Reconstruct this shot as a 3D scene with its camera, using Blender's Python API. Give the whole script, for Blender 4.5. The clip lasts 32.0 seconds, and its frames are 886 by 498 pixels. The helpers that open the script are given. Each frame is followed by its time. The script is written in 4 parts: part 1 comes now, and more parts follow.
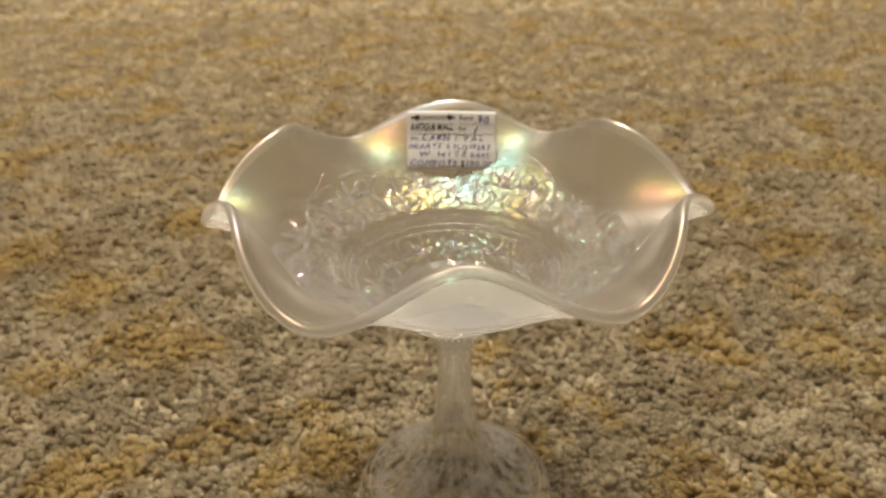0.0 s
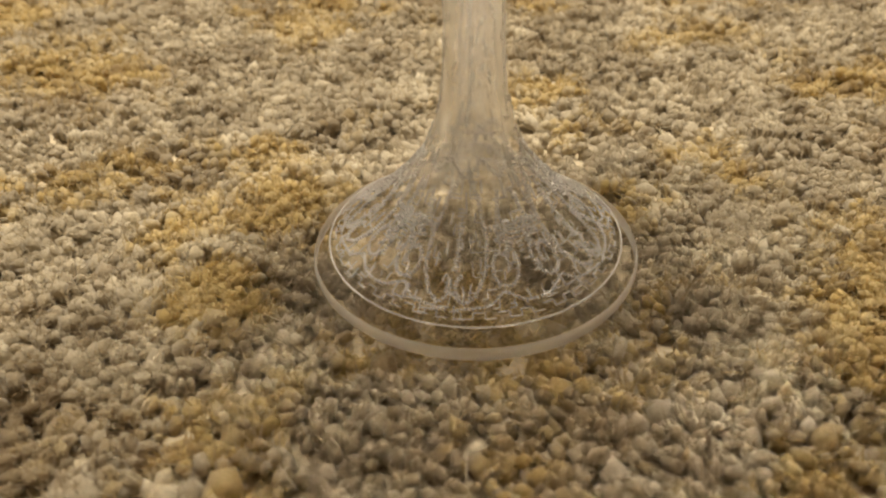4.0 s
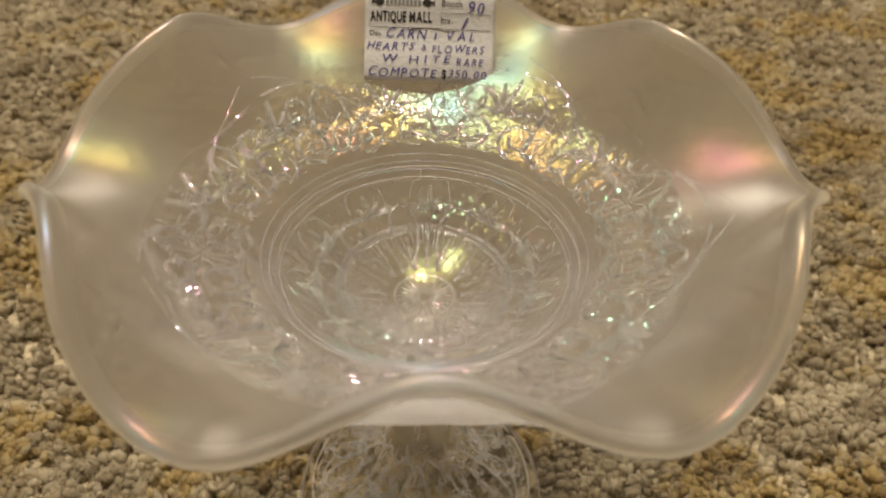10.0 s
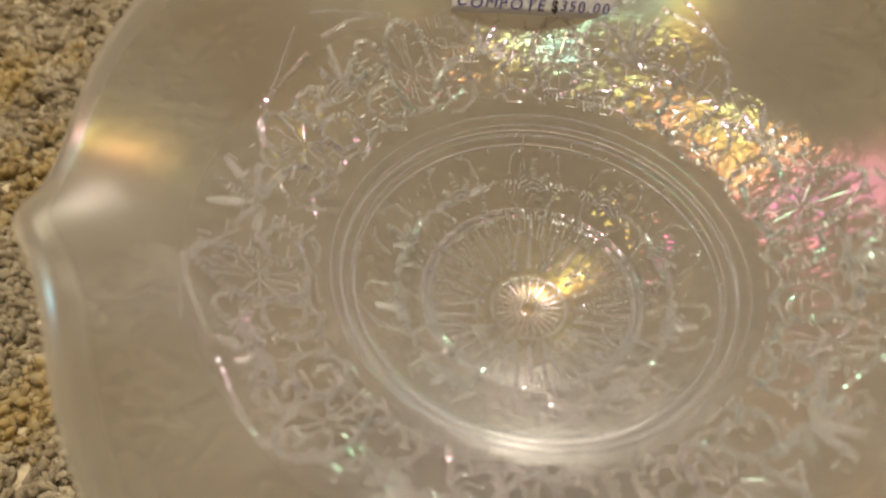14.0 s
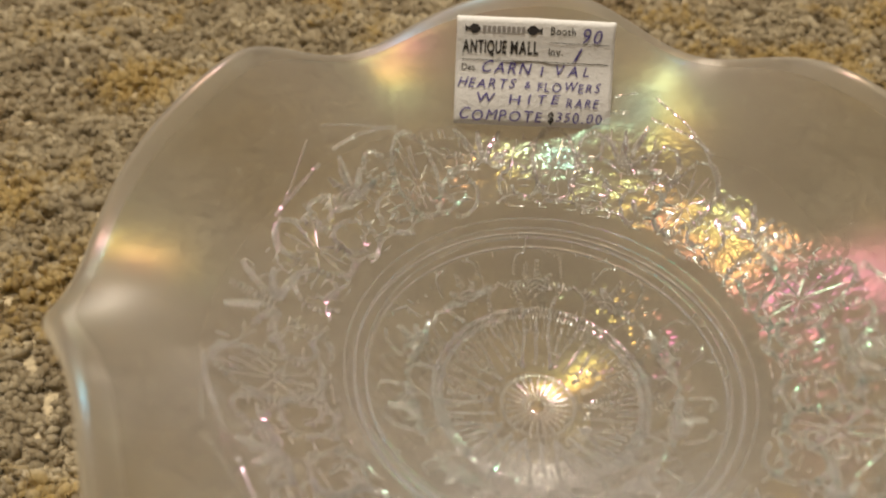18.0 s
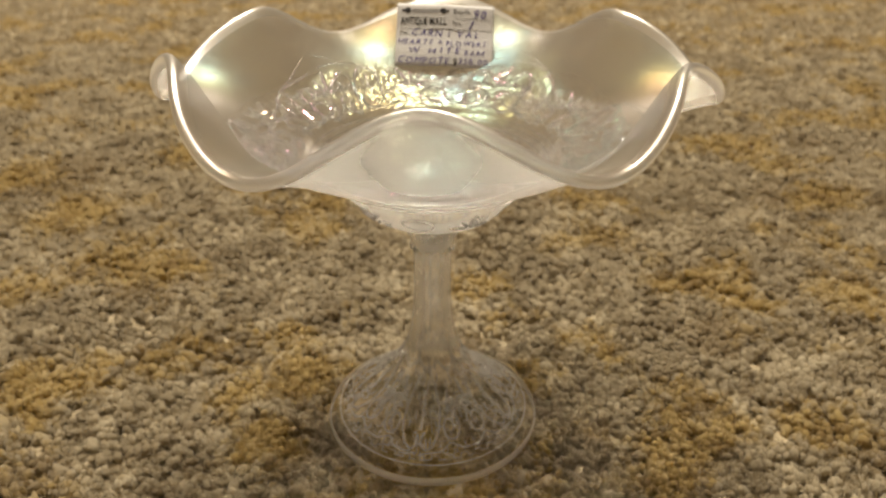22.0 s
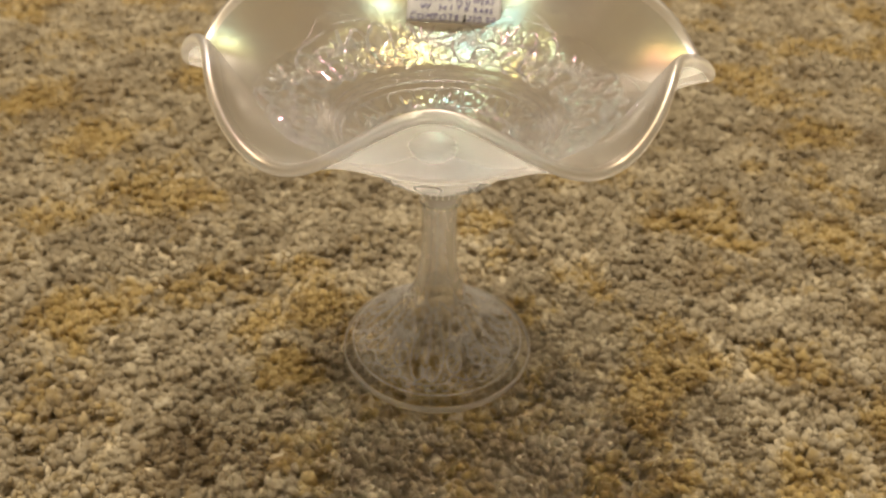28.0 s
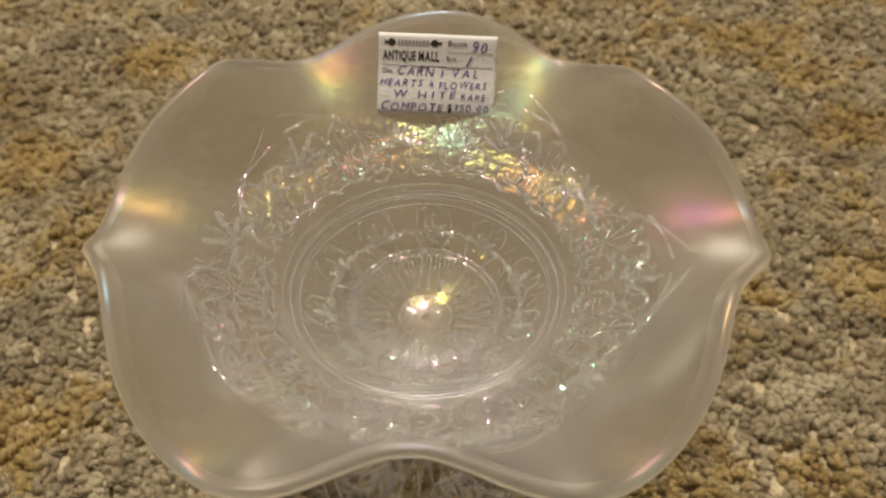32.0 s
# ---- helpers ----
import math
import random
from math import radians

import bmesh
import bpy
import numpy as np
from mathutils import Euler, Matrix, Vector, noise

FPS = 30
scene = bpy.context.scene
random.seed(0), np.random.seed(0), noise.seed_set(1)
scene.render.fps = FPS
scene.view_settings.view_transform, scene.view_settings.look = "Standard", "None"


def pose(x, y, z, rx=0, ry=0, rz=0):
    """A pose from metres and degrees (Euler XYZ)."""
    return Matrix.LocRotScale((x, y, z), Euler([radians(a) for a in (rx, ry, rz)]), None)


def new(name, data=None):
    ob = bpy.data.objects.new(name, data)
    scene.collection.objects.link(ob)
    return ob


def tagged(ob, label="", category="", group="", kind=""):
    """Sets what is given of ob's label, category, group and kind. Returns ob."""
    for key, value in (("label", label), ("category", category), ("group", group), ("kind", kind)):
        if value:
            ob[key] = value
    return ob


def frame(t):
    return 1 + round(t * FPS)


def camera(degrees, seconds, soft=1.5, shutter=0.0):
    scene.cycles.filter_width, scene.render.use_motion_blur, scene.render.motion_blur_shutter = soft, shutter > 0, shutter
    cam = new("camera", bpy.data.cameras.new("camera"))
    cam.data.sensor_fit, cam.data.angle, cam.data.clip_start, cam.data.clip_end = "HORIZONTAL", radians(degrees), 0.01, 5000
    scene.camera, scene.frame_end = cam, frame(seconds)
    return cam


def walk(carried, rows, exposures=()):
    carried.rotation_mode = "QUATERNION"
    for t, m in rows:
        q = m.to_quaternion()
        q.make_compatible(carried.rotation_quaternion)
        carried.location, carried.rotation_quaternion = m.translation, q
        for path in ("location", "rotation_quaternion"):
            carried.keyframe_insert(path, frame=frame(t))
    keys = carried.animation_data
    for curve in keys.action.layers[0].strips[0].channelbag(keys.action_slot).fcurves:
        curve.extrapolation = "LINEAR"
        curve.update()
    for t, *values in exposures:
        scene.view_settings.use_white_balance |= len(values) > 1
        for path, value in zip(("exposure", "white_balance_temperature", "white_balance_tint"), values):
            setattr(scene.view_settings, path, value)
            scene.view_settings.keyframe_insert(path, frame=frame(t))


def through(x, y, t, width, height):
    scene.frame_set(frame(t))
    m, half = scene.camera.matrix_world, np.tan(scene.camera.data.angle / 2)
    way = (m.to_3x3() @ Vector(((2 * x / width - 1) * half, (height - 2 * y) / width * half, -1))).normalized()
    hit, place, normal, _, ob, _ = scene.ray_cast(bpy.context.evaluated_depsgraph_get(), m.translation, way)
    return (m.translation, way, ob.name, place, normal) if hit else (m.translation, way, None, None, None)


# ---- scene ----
cam = camera(60.33, 32.0, soft=2.1)
# a phone lens held close: its small aperture leaves the far carpet soft
cam.data.dof.use_dof = True
cam.data.dof.focus_distance, cam.data.dof.aperture_fstop = 0.19, 18.0
# seconds; eye in metres; turns in degrees
PATH = [
    (0, -0.01191, -0.22572, 0.22374, 62.491, 0.459, -2.299),
    (0.5, 0.00943, -0.22996, 0.19372, 64.530, 1.346, -1.372),
    (1, 0.00873, -0.22865, 0.16645, 64.421, 2.930, 0.135),
    (1.5, 0.00666, -0.22435, 0.14248, 62.901, 3.071, 1.327),
    (2, 0.01206, -0.20788, 0.12843, 61.035, 2.867, 1.614),
    (2.5, 0.00978, -0.17684, 0.12140, 59.047, 2.257, 2.068),
    (3, 0.00665, -0.15869, 0.10828, 57.303, 1.717, 2.771),
    (3.5, 0.00355, -0.15216, 0.10650, 55.678, 1.556, 3.320),
    (5.5, 0.00474, -0.12008, 0.10763, 49.794, 0.122, 2.878),
    (6, 0.00429, -0.11570, 0.10673, 49.801, -0.155, 2.675),
    (6.5, 0.00349, -0.11433, 0.11741, 51.002, -0.379, 2.575),
    (7, 0.00252, -0.11406, 0.12714, 52.845, -0.783, 2.275),
    (7.5, 0.00175, -0.11533, 0.13449, 54.959, -0.898, 2.020),
    (8, -0.00092, -0.12469, 0.15057, 56.739, -1.205, 1.356),
    (8.5, -0.00271, -0.13466, 0.16774, 57.684, -1.566, 0.073),
    (9, -0.00248, -0.14610, 0.18680, 57.231, -1.392, -0.480),
    (9.5, -0.00007, -0.14431, 0.20000, 53.849, -1.565, -1.563),
    (10, -0.00474, -0.13260, 0.21519, 49.098, -1.659, -2.369),
    (10.5, -0.00561, -0.13015, 0.23195, 45.089, -1.730, -2.945),
    (11, -0.00558, -0.13276, 0.24778, 42.459, -1.841, -3.224),
    (11.5, -0.00872, -0.12045, 0.24816, 40.555, -2.241, -2.880),
    (12, -0.00856, -0.09960, 0.23189, 39.187, -2.476, -2.180),
    (12.5, -0.01507, -0.08675, 0.21600, 38.167, -2.284, -0.992),
    (13, -0.01913, -0.08236, 0.21023, 37.689, -2.045, -0.480),
    (13.5, -0.02132, -0.08249, 0.20908, 37.823, -1.789, -0.057),
    (15.5, -0.01777, -0.08440, 0.21064, 41.153, -2.393, -1.122),
    (16, -0.01699, -0.08695, 0.21462, 44.183, -3.151, -1.086),
    (16.5, -0.01295, -0.08958, 0.21635, 45.437, -3.211, -1.346),
    (17, -0.01470, -0.08900, 0.21233, 45.496, -3.012, -1.041),
    (17.5, -0.01955, -0.08718, 0.21147, 44.558, -2.308, -1.338),
    (18, -0.02473, -0.08706, 0.21080, 46.372, -1.686, -1.511),
    (18.5, -0.02469, -0.10759, 0.21807, 50.270, -1.873, -1.829),
    (19, -0.01971, -0.13492, 0.22057, 54.478, -1.698, -1.629),
    (19.5, -0.02641, -0.16337, 0.21186, 57.963, -1.259, -1.592),
    (20, -0.02605, -0.17906, 0.20031, 60.195, -0.863, -0.656),
    (20.5, -0.01811, -0.19344, 0.19531, 61.796, -0.464, 0.052),
    (21, 0.00332, -0.20139, 0.18138, 62.225, -0.375, 0.879),
    (21.5, 0.00565, -0.20662, 0.17945, 61.869, -0.241, 1.235),
    (22, 0.00671, -0.21854, 0.18550, 61.673, -0.349, 1.076),
    (22.5, 0.00867, -0.22628, 0.19007, 61.404, -0.393, 0.948),
    (23, 0.00827, -0.22486, 0.18871, 61.149, -0.462, 0.849),
    (23.5, 0.00700, -0.22109, 0.18821, 61.286, -0.651, 0.541),
    (24, 0.00323, -0.21834, 0.18210, 63.215, -0.591, 1.070),
    (24.5, 0.00008, -0.21758, 0.16429, 66.285, -0.547, 2.580),
    (26.5, 0.01430, -0.22473, 0.16555, 66.638, -1.307, 4.369),
    (27, 0.00750, -0.22736, 0.18652, 63.128, -2.195, 3.243),
    (27.5, 0.00613, -0.22927, 0.19911, 58.777, -1.904, 2.496),
    (28, 0.00443, -0.22721, 0.21390, 53.826, -1.279, 1.698),
    (28.5, 0.00030, -0.22522, 0.22373, 49.837, -0.621, 1.144),
    (29, 0.00078, -0.21961, 0.24714, 46.992, -0.271, 0.925),
    (29.5, 0.00089, -0.20230, 0.25721, 45.036, 0.267, 0.507),
    (30, -0.00084, -0.17977, 0.25812, 44.368, 0.609, -0.076),
    (30.5, -0.00448, -0.16432, 0.26401, 43.871, 0.718, -0.621),
    (31, -0.00801, -0.14815, 0.25365, 43.798, 0.041, -0.775),
    (31.5, -0.01081, -0.13430, 0.25459, 43.818, -0.085, -0.492),
    (32, 0.00481, -0.13218, 0.25381, 43.152, -0.369, 0.412),
]
walk(cam, [(t, pose(x, y, z, rx, ry, rz)) for t, x, y, z, rx, ry, rz in PATH],
     exposures=[(0, 0.0, 6100, 10), (1, 0.0, 6100, 10), (2, 0.52, 6050, 10), (3, 0.66, 6000, 10), (6, 0.74, 5820, 10), (7, 0.62, 5850, 10), (8, 0.18, 6250, 10), (9, 0.0, 6200, 10), (10, -0.12, 6150, 10), (11, -0.14, 6100, 10),
                (13.5, -0.08, 6100, 10), (17, -0.08, 6100, 10), (19, -0.14, 6100, 10), (20, -0.18, 6100, 10), (21, -0.08, 6200, 10), (23, 0.07, 6200, 10), (24, 0.13, 6200, 10), (27, 0.12, 6250, 10), (28, 0.2, 6250, 10), (29, 0.38, 6150, 10), (30, 0.24, 6100, 10), (31, -0.02, 6050, 10), (32, -0.12, 6050, 10)])

# ---- light: warm downlights in the ceiling of a plain room, a little beyond the compote ----
world = bpy.data.worlds.new("room_dark")
world.use_nodes = True
world.node_tree.nodes["Background"].inputs[0].default_value = (1.0, 0.86, 0.68, 1)
world.node_tree.nodes["Background"].inputs[1].default_value = 0.02
scene.world = world
scene.view_settings.exposure = 0.0


def ceiling_lamp(x, y, z, power, size, colour=(1.0, 0.835, 0.605)):
    """A round downlight set in the ceiling."""
    data = bpy.data.lights.new("ceiling_lamp", "AREA")
    data.shape, data.size, data.energy, data.color = "DISK", size, power, colour
    ob = new("ceiling_lamp", data)
    ob.matrix_world = pose(x, y, z)
    return ob


ceiling_lamp(0.12, 0.95, 2.33, 54, 0.30)
ceiling_lamp(-0.55, 0.70, 2.33, 38, 0.30)
ceiling_lamp(-0.3, 3.1, 2.33, 8, 0.20)


# ---- materials ----
def material(name):
    m = bpy.data.materials.new(name)
    m.use_nodes = True
    n = m.node_tree.nodes
    return m, n, m.node_tree.links, n["Principled BSDF"]


def node(n, kind, **values):
    a = n.new(kind)
    for k, v in values.items():
        a.inputs[k.replace("_", " ")].default_value = v
    return a


def math_node(n, l, op, a, b, clamp=False):
    m = n.new("ShaderNodeMath")
    m.operation, m.use_clamp = op, clamp
    for i, v in enumerate((a, b)):
        if isinstance(v, (int, float)):
            m.inputs[i].default_value = v
        else:
            l.new(v, m.inputs[i])
    return m.outputs[0]


def ramp(n, l, fac, stops):
    r = n.new("ShaderNodeValToRGB")
    while len(r.color_ramp.elements) < len(stops):
        r.color_ramp.elements.new(0.5)
    for e, (p, c) in zip(r.color_ramp.elements, stops):
        e.position, e.color = p, (*c, 1)
    l.new(fac, r.inputs[0])
    return r.outputs[0]


def mixed(n, l, fac, a, b):
    m = n.new("ShaderNodeMix")
    m.data_type = "RGBA"
    for i, v in ((0, fac), (6, a), (7, b)):
        if isinstance(v, (int, float)):
            m.inputs[i].default_value = v
        elif isinstance(v, tuple):
            m.inputs[i].default_value = (*v, 1)
        else:
            l.new(v, m.inputs[i])
    return m.outputs[2]


def glass(name, tint, through, haze, rough, film, clear=0.9, ior=1.5, film_ior=1.7, bump=0.15, bump_scale=260.0, cells=0.0, smooth_middle=None, milky_above=None, cell_edge=(0.026, 0.036), cell_inner=None, chalk=0.0):
    """Pressed glass with an iridescent sprayed film. through: share that passes straight; haze: share of the rest that is milky."""
    m, n, l, p = material(name)
    co = n.new("ShaderNodeTexCoord").outputs["Object"]
    broad = node(n, "ShaderNodeTexNoise", Scale=22.0, Detail=2.0)
    fine = node(n, "ShaderNodeTexNoise", Scale=bump_scale, Detail=3.0)
    for a in (broad, fine):
        l.new(co, a.inputs["Vector"])
    p.inputs["Base Color"].default_value = (*tint, 1)
    p.inputs["IOR"].default_value = ior
    p.inputs["Transmission Weight"].default_value = clear
    coat = math_node(n, l, "MULTIPLY_ADD", broad.outputs[0], 0.5)
    coat.node.inputs[2].default_value = 0.75
    sep = n.new("ShaderNodeSeparateXYZ")
    l.new(co, sep.inputs[0])

    def between(v, lo, hi, a, c):
        r = n.new("ShaderNodeMapRange")
        r.interpolation_type = "SMOOTHSTEP"
        l.new(v, r.inputs[0])
        for i, q in enumerate((lo, hi, a, c)):
            r.inputs[i + 1].default_value = q
        return r.outputs[0]

    far = math_node(n, l, "POWER", math_node(n, l, "ADD", math_node(n, l, "POWER", sep.outputs[0], 2.0), math_node(n, l, "POWER", sep.outputs[1], 2.0)), 0.5)
    grade = rough
    if smooth_middle:
        # the pressed middle keeps its gloss, the flared wall is sprayed matt
        grade = between(far, 0.054, 0.064, smooth_middle, rough)
    l.new(math_node(n, l, "MULTIPLY", coat, grade), p.inputs["Roughness"])
    if film:
        t = math_node(n, l, "MULTIPLY_ADD", broad.outputs[0], 420.0)
        t.node.inputs[2].default_value = film - 210.0
        l.new(t, p.inputs["Thin Film Thickness"])
        p.inputs["Thin Film IOR"].default_value = film_ior
    high = fine.outputs[0]
    if cells:
        c = node(n, "ShaderNodeTexVoronoi", Scale=cells)
        l.new(co, c.inputs["Vector"])
        pit = c.outputs["Distance"]
        pit = math_node(n, l, "MULTIPLY", pit, between(far, *cell_edge, 1.0, 0.03))
        if cell_inner:
            pit = math_node(n, l, "MULTIPLY", pit, between(far, *cell_inner, 0.04, 1.0))
        # the pressed band is wrinkled like foil
        band = math_node(n, l, "MULTIPLY", between(far, 0.037, 0.040, 0.25, 1.0), between(far, 0.054, 0.062, 1.1, 0.2))
        high = math_node(n, l, "ADD", math_node(n, l, "MULTIPLY", high, band), pit)
    b = node(n, "ShaderNodeBump", Strength=bump, Distance=0.0006)
    l.new(high, b.inputs["Height"])
    l.new(b.outputs[0], p.inputs["Normal"])
    milk = n.new("ShaderNodeBsdfTranslucent")
    milk.inputs[0].default_value = (*tint, 1)
    soft = n.new("ShaderNodeMixShader")
    soft.inputs[0].default_value = haze
    if milky_above:
        l.new(between(sep.outputs[2], *milky_above, haze), soft.inputs[0])
    l.new(p.outputs[0], soft.inputs[1])
    face = n.new("ShaderNodeBsdfDiffuse")
    face.inputs[0].default_value = (*tint, 1)
    pale = n.new("ShaderNodeMixShader")
    pale.inputs[0].default_value = chalk
    l.new(milk.outputs[0], pale.inputs[1])
    l.new(face.outputs[0], pale.inputs[2])
    l.new(pale.outputs[0], soft.inputs[2])
    thin = n.new("ShaderNodeBsdfTransparent")
    thin.inputs[0].default_value = (*tint, 1)
    both = n.new("ShaderNodeMixShader")
    both.inputs[0].default_value = through
    l.new(soft.outputs[0], both.inputs[1])
    l.new(thin.outputs[0], both.inputs[2])
    l.new(both.outputs[0], n["Material Output"].inputs[0])
    return m


bowl_glass = glass("iridescent_glass", (0.93, 0.935, 0.965), 0.56, 0.15, 0.36, 425.0, clear=0.95, ior=1.27, film_ior=1.52, chalk=0.45, smooth_middle=0.20, bump=1.0, cells=420.0, cell_inner=(0.0200, 0.0225))
matt_glass = glass("matt_sprayed_glass", (0.85, 0.855, 0.87), 0.30, 0.08, 0.85, 0.0, clear=0.97, ior=1.2, bump=0.05, chalk=0.35)
# the chalk share whitens the ridges in place of averaged glints
relief_glass = glass("shiny_iridescent_glass", (0.97, 0.975, 0.98), 0.10, 0.10, 0.16, 430.0, clear=0.92, ior=1.7, film_ior=2.0, bump=0.02, chalk=0.45)
stem_glass = glass("milky_glass", (0.965, 0.965, 0.96), 0.46, 0.34, 0.14, 0.0, bump=0.4, milky_above=(0.022, 0.040, 0.06))
foot_glass = glass("clear_glass", (0.99, 0.99, 0.99), 0.88, 0.03, 0.08, 0.0, clear=0.99, ior=1.45, bump=0.2, bump_scale=170.0)
collar_glass = glass("clear_collar_glass", (0.96, 0.965, 0.965), 0.25, 0.16, 0.09, 0.0, clear=0.98, ior=1.5, bump=0.7, bump_scale=420.0)
# white haze on a clear edge stands in for its reflected highlight
foot_edge_glass = glass("highlight_white_edge_glass", (0.985, 0.985, 0.985), 0.10, 0.55, 0.14, 0.0, clear=0.9, ior=1.7, bump=0.05, chalk=0.75)
bead_glass = glass("bright_bead_glass", (0.97, 0.98, 0.99), 0.0, 0.0, 0.06, 0.0, clear=1.0, ior=1.7, bump=0.02)
lip_glass = glass("polished_rim_glass", (0.93, 0.94, 0.965), 0.32, 0.22, 0.32, 240.0, clear=0.9, ior=1.36, film_ior=1.65, bump=0.03)
# clear ridges whitened: the chalky colour stands in for their sparkle
foot_relief_glass = glass("glint_white_pressed_glass", (0.98, 0.98, 0.975), 0.20, 0.46, 0.19, 0.0, clear=0.80, ior=1.8, bump=0.02, chalk=0.8)

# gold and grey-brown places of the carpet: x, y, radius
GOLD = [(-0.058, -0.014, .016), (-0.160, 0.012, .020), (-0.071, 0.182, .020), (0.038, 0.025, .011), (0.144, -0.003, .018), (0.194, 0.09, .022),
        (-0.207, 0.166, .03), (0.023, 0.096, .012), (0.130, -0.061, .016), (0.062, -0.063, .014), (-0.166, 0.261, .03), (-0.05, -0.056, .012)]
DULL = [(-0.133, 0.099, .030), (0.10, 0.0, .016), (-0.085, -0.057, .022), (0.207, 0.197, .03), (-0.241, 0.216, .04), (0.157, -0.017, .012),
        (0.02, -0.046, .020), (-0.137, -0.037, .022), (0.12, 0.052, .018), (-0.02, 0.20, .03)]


def carpet_colour(n, l):
    """Mixed yarn: cream, taupe, grey-brown and gold, tuft by tuft and in soft patches."""
    geo = n.new("ShaderNodeNewGeometry")
    pos = geo.outputs["Position"]
    wob = node(n, "ShaderNodeTexNoise", Scale=55.0, Detail=2.0)
    l.new(pos, wob.inputs["Vector"])
    off = n.new("ShaderNodeVectorMath")
    off.operation = "MULTIPLY_ADD"
    l.new(wob.outputs["Color"], off.inputs[0])
    off.inputs[1].default_value, off.inputs[2].default_value = (0.03, 0.03, 0), (-0.015, -0.015, 0)
    add = n.new("ShaderNodeVectorMath")
    l.new(pos, add.inputs[0])
    l.new(off.outputs[0], add.inputs[1])

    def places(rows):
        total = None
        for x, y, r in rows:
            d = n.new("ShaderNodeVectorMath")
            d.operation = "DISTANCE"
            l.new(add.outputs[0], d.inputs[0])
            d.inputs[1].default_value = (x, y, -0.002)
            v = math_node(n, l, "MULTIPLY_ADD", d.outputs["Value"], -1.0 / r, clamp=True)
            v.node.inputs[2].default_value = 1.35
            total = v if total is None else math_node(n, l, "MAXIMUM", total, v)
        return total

    attr = n.new("ShaderNodeAttribute")
    attr.attribute_name = "yarn"
    tuft = attr.outputs["Fac"]
    base = ramp(n, l, tuft, [(0.0, (0.44, 0.365, 0.24)), (0.28, (0.52, 0.450, 0.318)), (0.55, (0.604, 0.530, 0.382)), (0.8, (0.730, 0.655, 0.490)), (1.0, (0.832, 0.764, 0.598))])
    gold = ramp(n, l, tuft, [(0.0, (0.42, 0.30, 0.12)), (0.5, (0.65, 0.50, 0.20)), (1.0, (0.75, 0.62, 0.33))])
    dull = ramp(n, l, tuft, [(0.0, (0.33, 0.255, 0.145)), (0.5, (0.46, 0.37, 0.225)), (1.0, (0.57, 0.48, 0.325))])
    far1 = node(n, "ShaderNodeTexNoise", Scale=16.0, Detail=3.0, Roughness=0.6)
    far2 = node(n, "ShaderNodeTexNoise", Scale=13.0, Detail=3.0, Roughness=0.6)
    shift = node(n, "ShaderNodeVectorMath")
    l.new(pos, shift.inputs[0])
    shift.inputs[1].default_value = (3.1, 7.7, 1.3)
    l.new(add.outputs[0], far1.inputs["Vector"])
    l.new(shift.outputs[0], far2.inputs["Vector"])

    def above(v, lo, hi):
        r = n.new("ShaderNodeMapRange")
        l.new(v, r.inputs[0])
        r.inputs[1].default_value, r.inputs[2].default_value = lo, hi
        return r.outputs[0]

    pick = math_node(n, l, "FRACT", math_node(n, l, "MULTIPLY", tuft, 17.37), 0.0)

    def patchy(mask):
        v = math_node(n, l, "MULTIPLY_ADD", pick, 0.5)
        l.new(mask, v.node.inputs[2])
        return above(v, 0.55, 1.05)

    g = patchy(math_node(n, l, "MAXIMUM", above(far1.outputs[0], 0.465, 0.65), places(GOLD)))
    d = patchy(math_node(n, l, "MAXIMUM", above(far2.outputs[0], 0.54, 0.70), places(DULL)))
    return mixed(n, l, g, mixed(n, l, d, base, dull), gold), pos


def carpet_material(name):
    m, n, l, p = material(name)
    col, pos = carpet_colour(n, l)
    fibre = node(n, "ShaderNodeTexNoise", Scale=1500.0, Detail=3.0, Roughness=0.7)
    l.new(pos, fibre.inputs["Vector"])
    tone = ramp(n, l, fibre.outputs[0], [(0.3, (0.82, 0.80, 0.77)), (0.7, (1.0, 1.0, 1.0))])
    mul = n.new("ShaderNodeMix")
    mul.data_type, mul.blend_type = "RGBA", "MULTIPLY"
    mul.inputs[0].default_value = 1.0
    l.new(col, mul.inputs[6])
    l.new(tone, mul.inputs[7])
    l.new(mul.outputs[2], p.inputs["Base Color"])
    p.inputs["Roughness"].default_value = 0.95
    p.inputs["Specular IOR Level"].default_value = 0.1
    p.inputs["Sheen Weight"].default_value = 0.35
    p.inputs["Sheen Roughness"].default_value = 0.6
    b = node(n, "ShaderNodeBump", Strength=0.8, Distance=0.0008)
    l.new(fibre.outputs[0], b.inputs["Height"])
    l.new(b.outputs[0], p.inputs["Normal"])
    glow = n.new("ShaderNodeBsdfTranslucent")
    l.new(mul.outputs[2], glow.inputs[0])
    wool = n.new("ShaderNodeMixShader")
    wool.inputs[0].default_value = 0.44
    l.new(p.outputs[0], wool.inputs[1])
    l.new(glow.outputs[0], wool.inputs[2])
    l.new(wool.outputs[0], n["Material Output"].inputs[0])
    return m


yarn = carpet_material("mixed_wool_yarn")


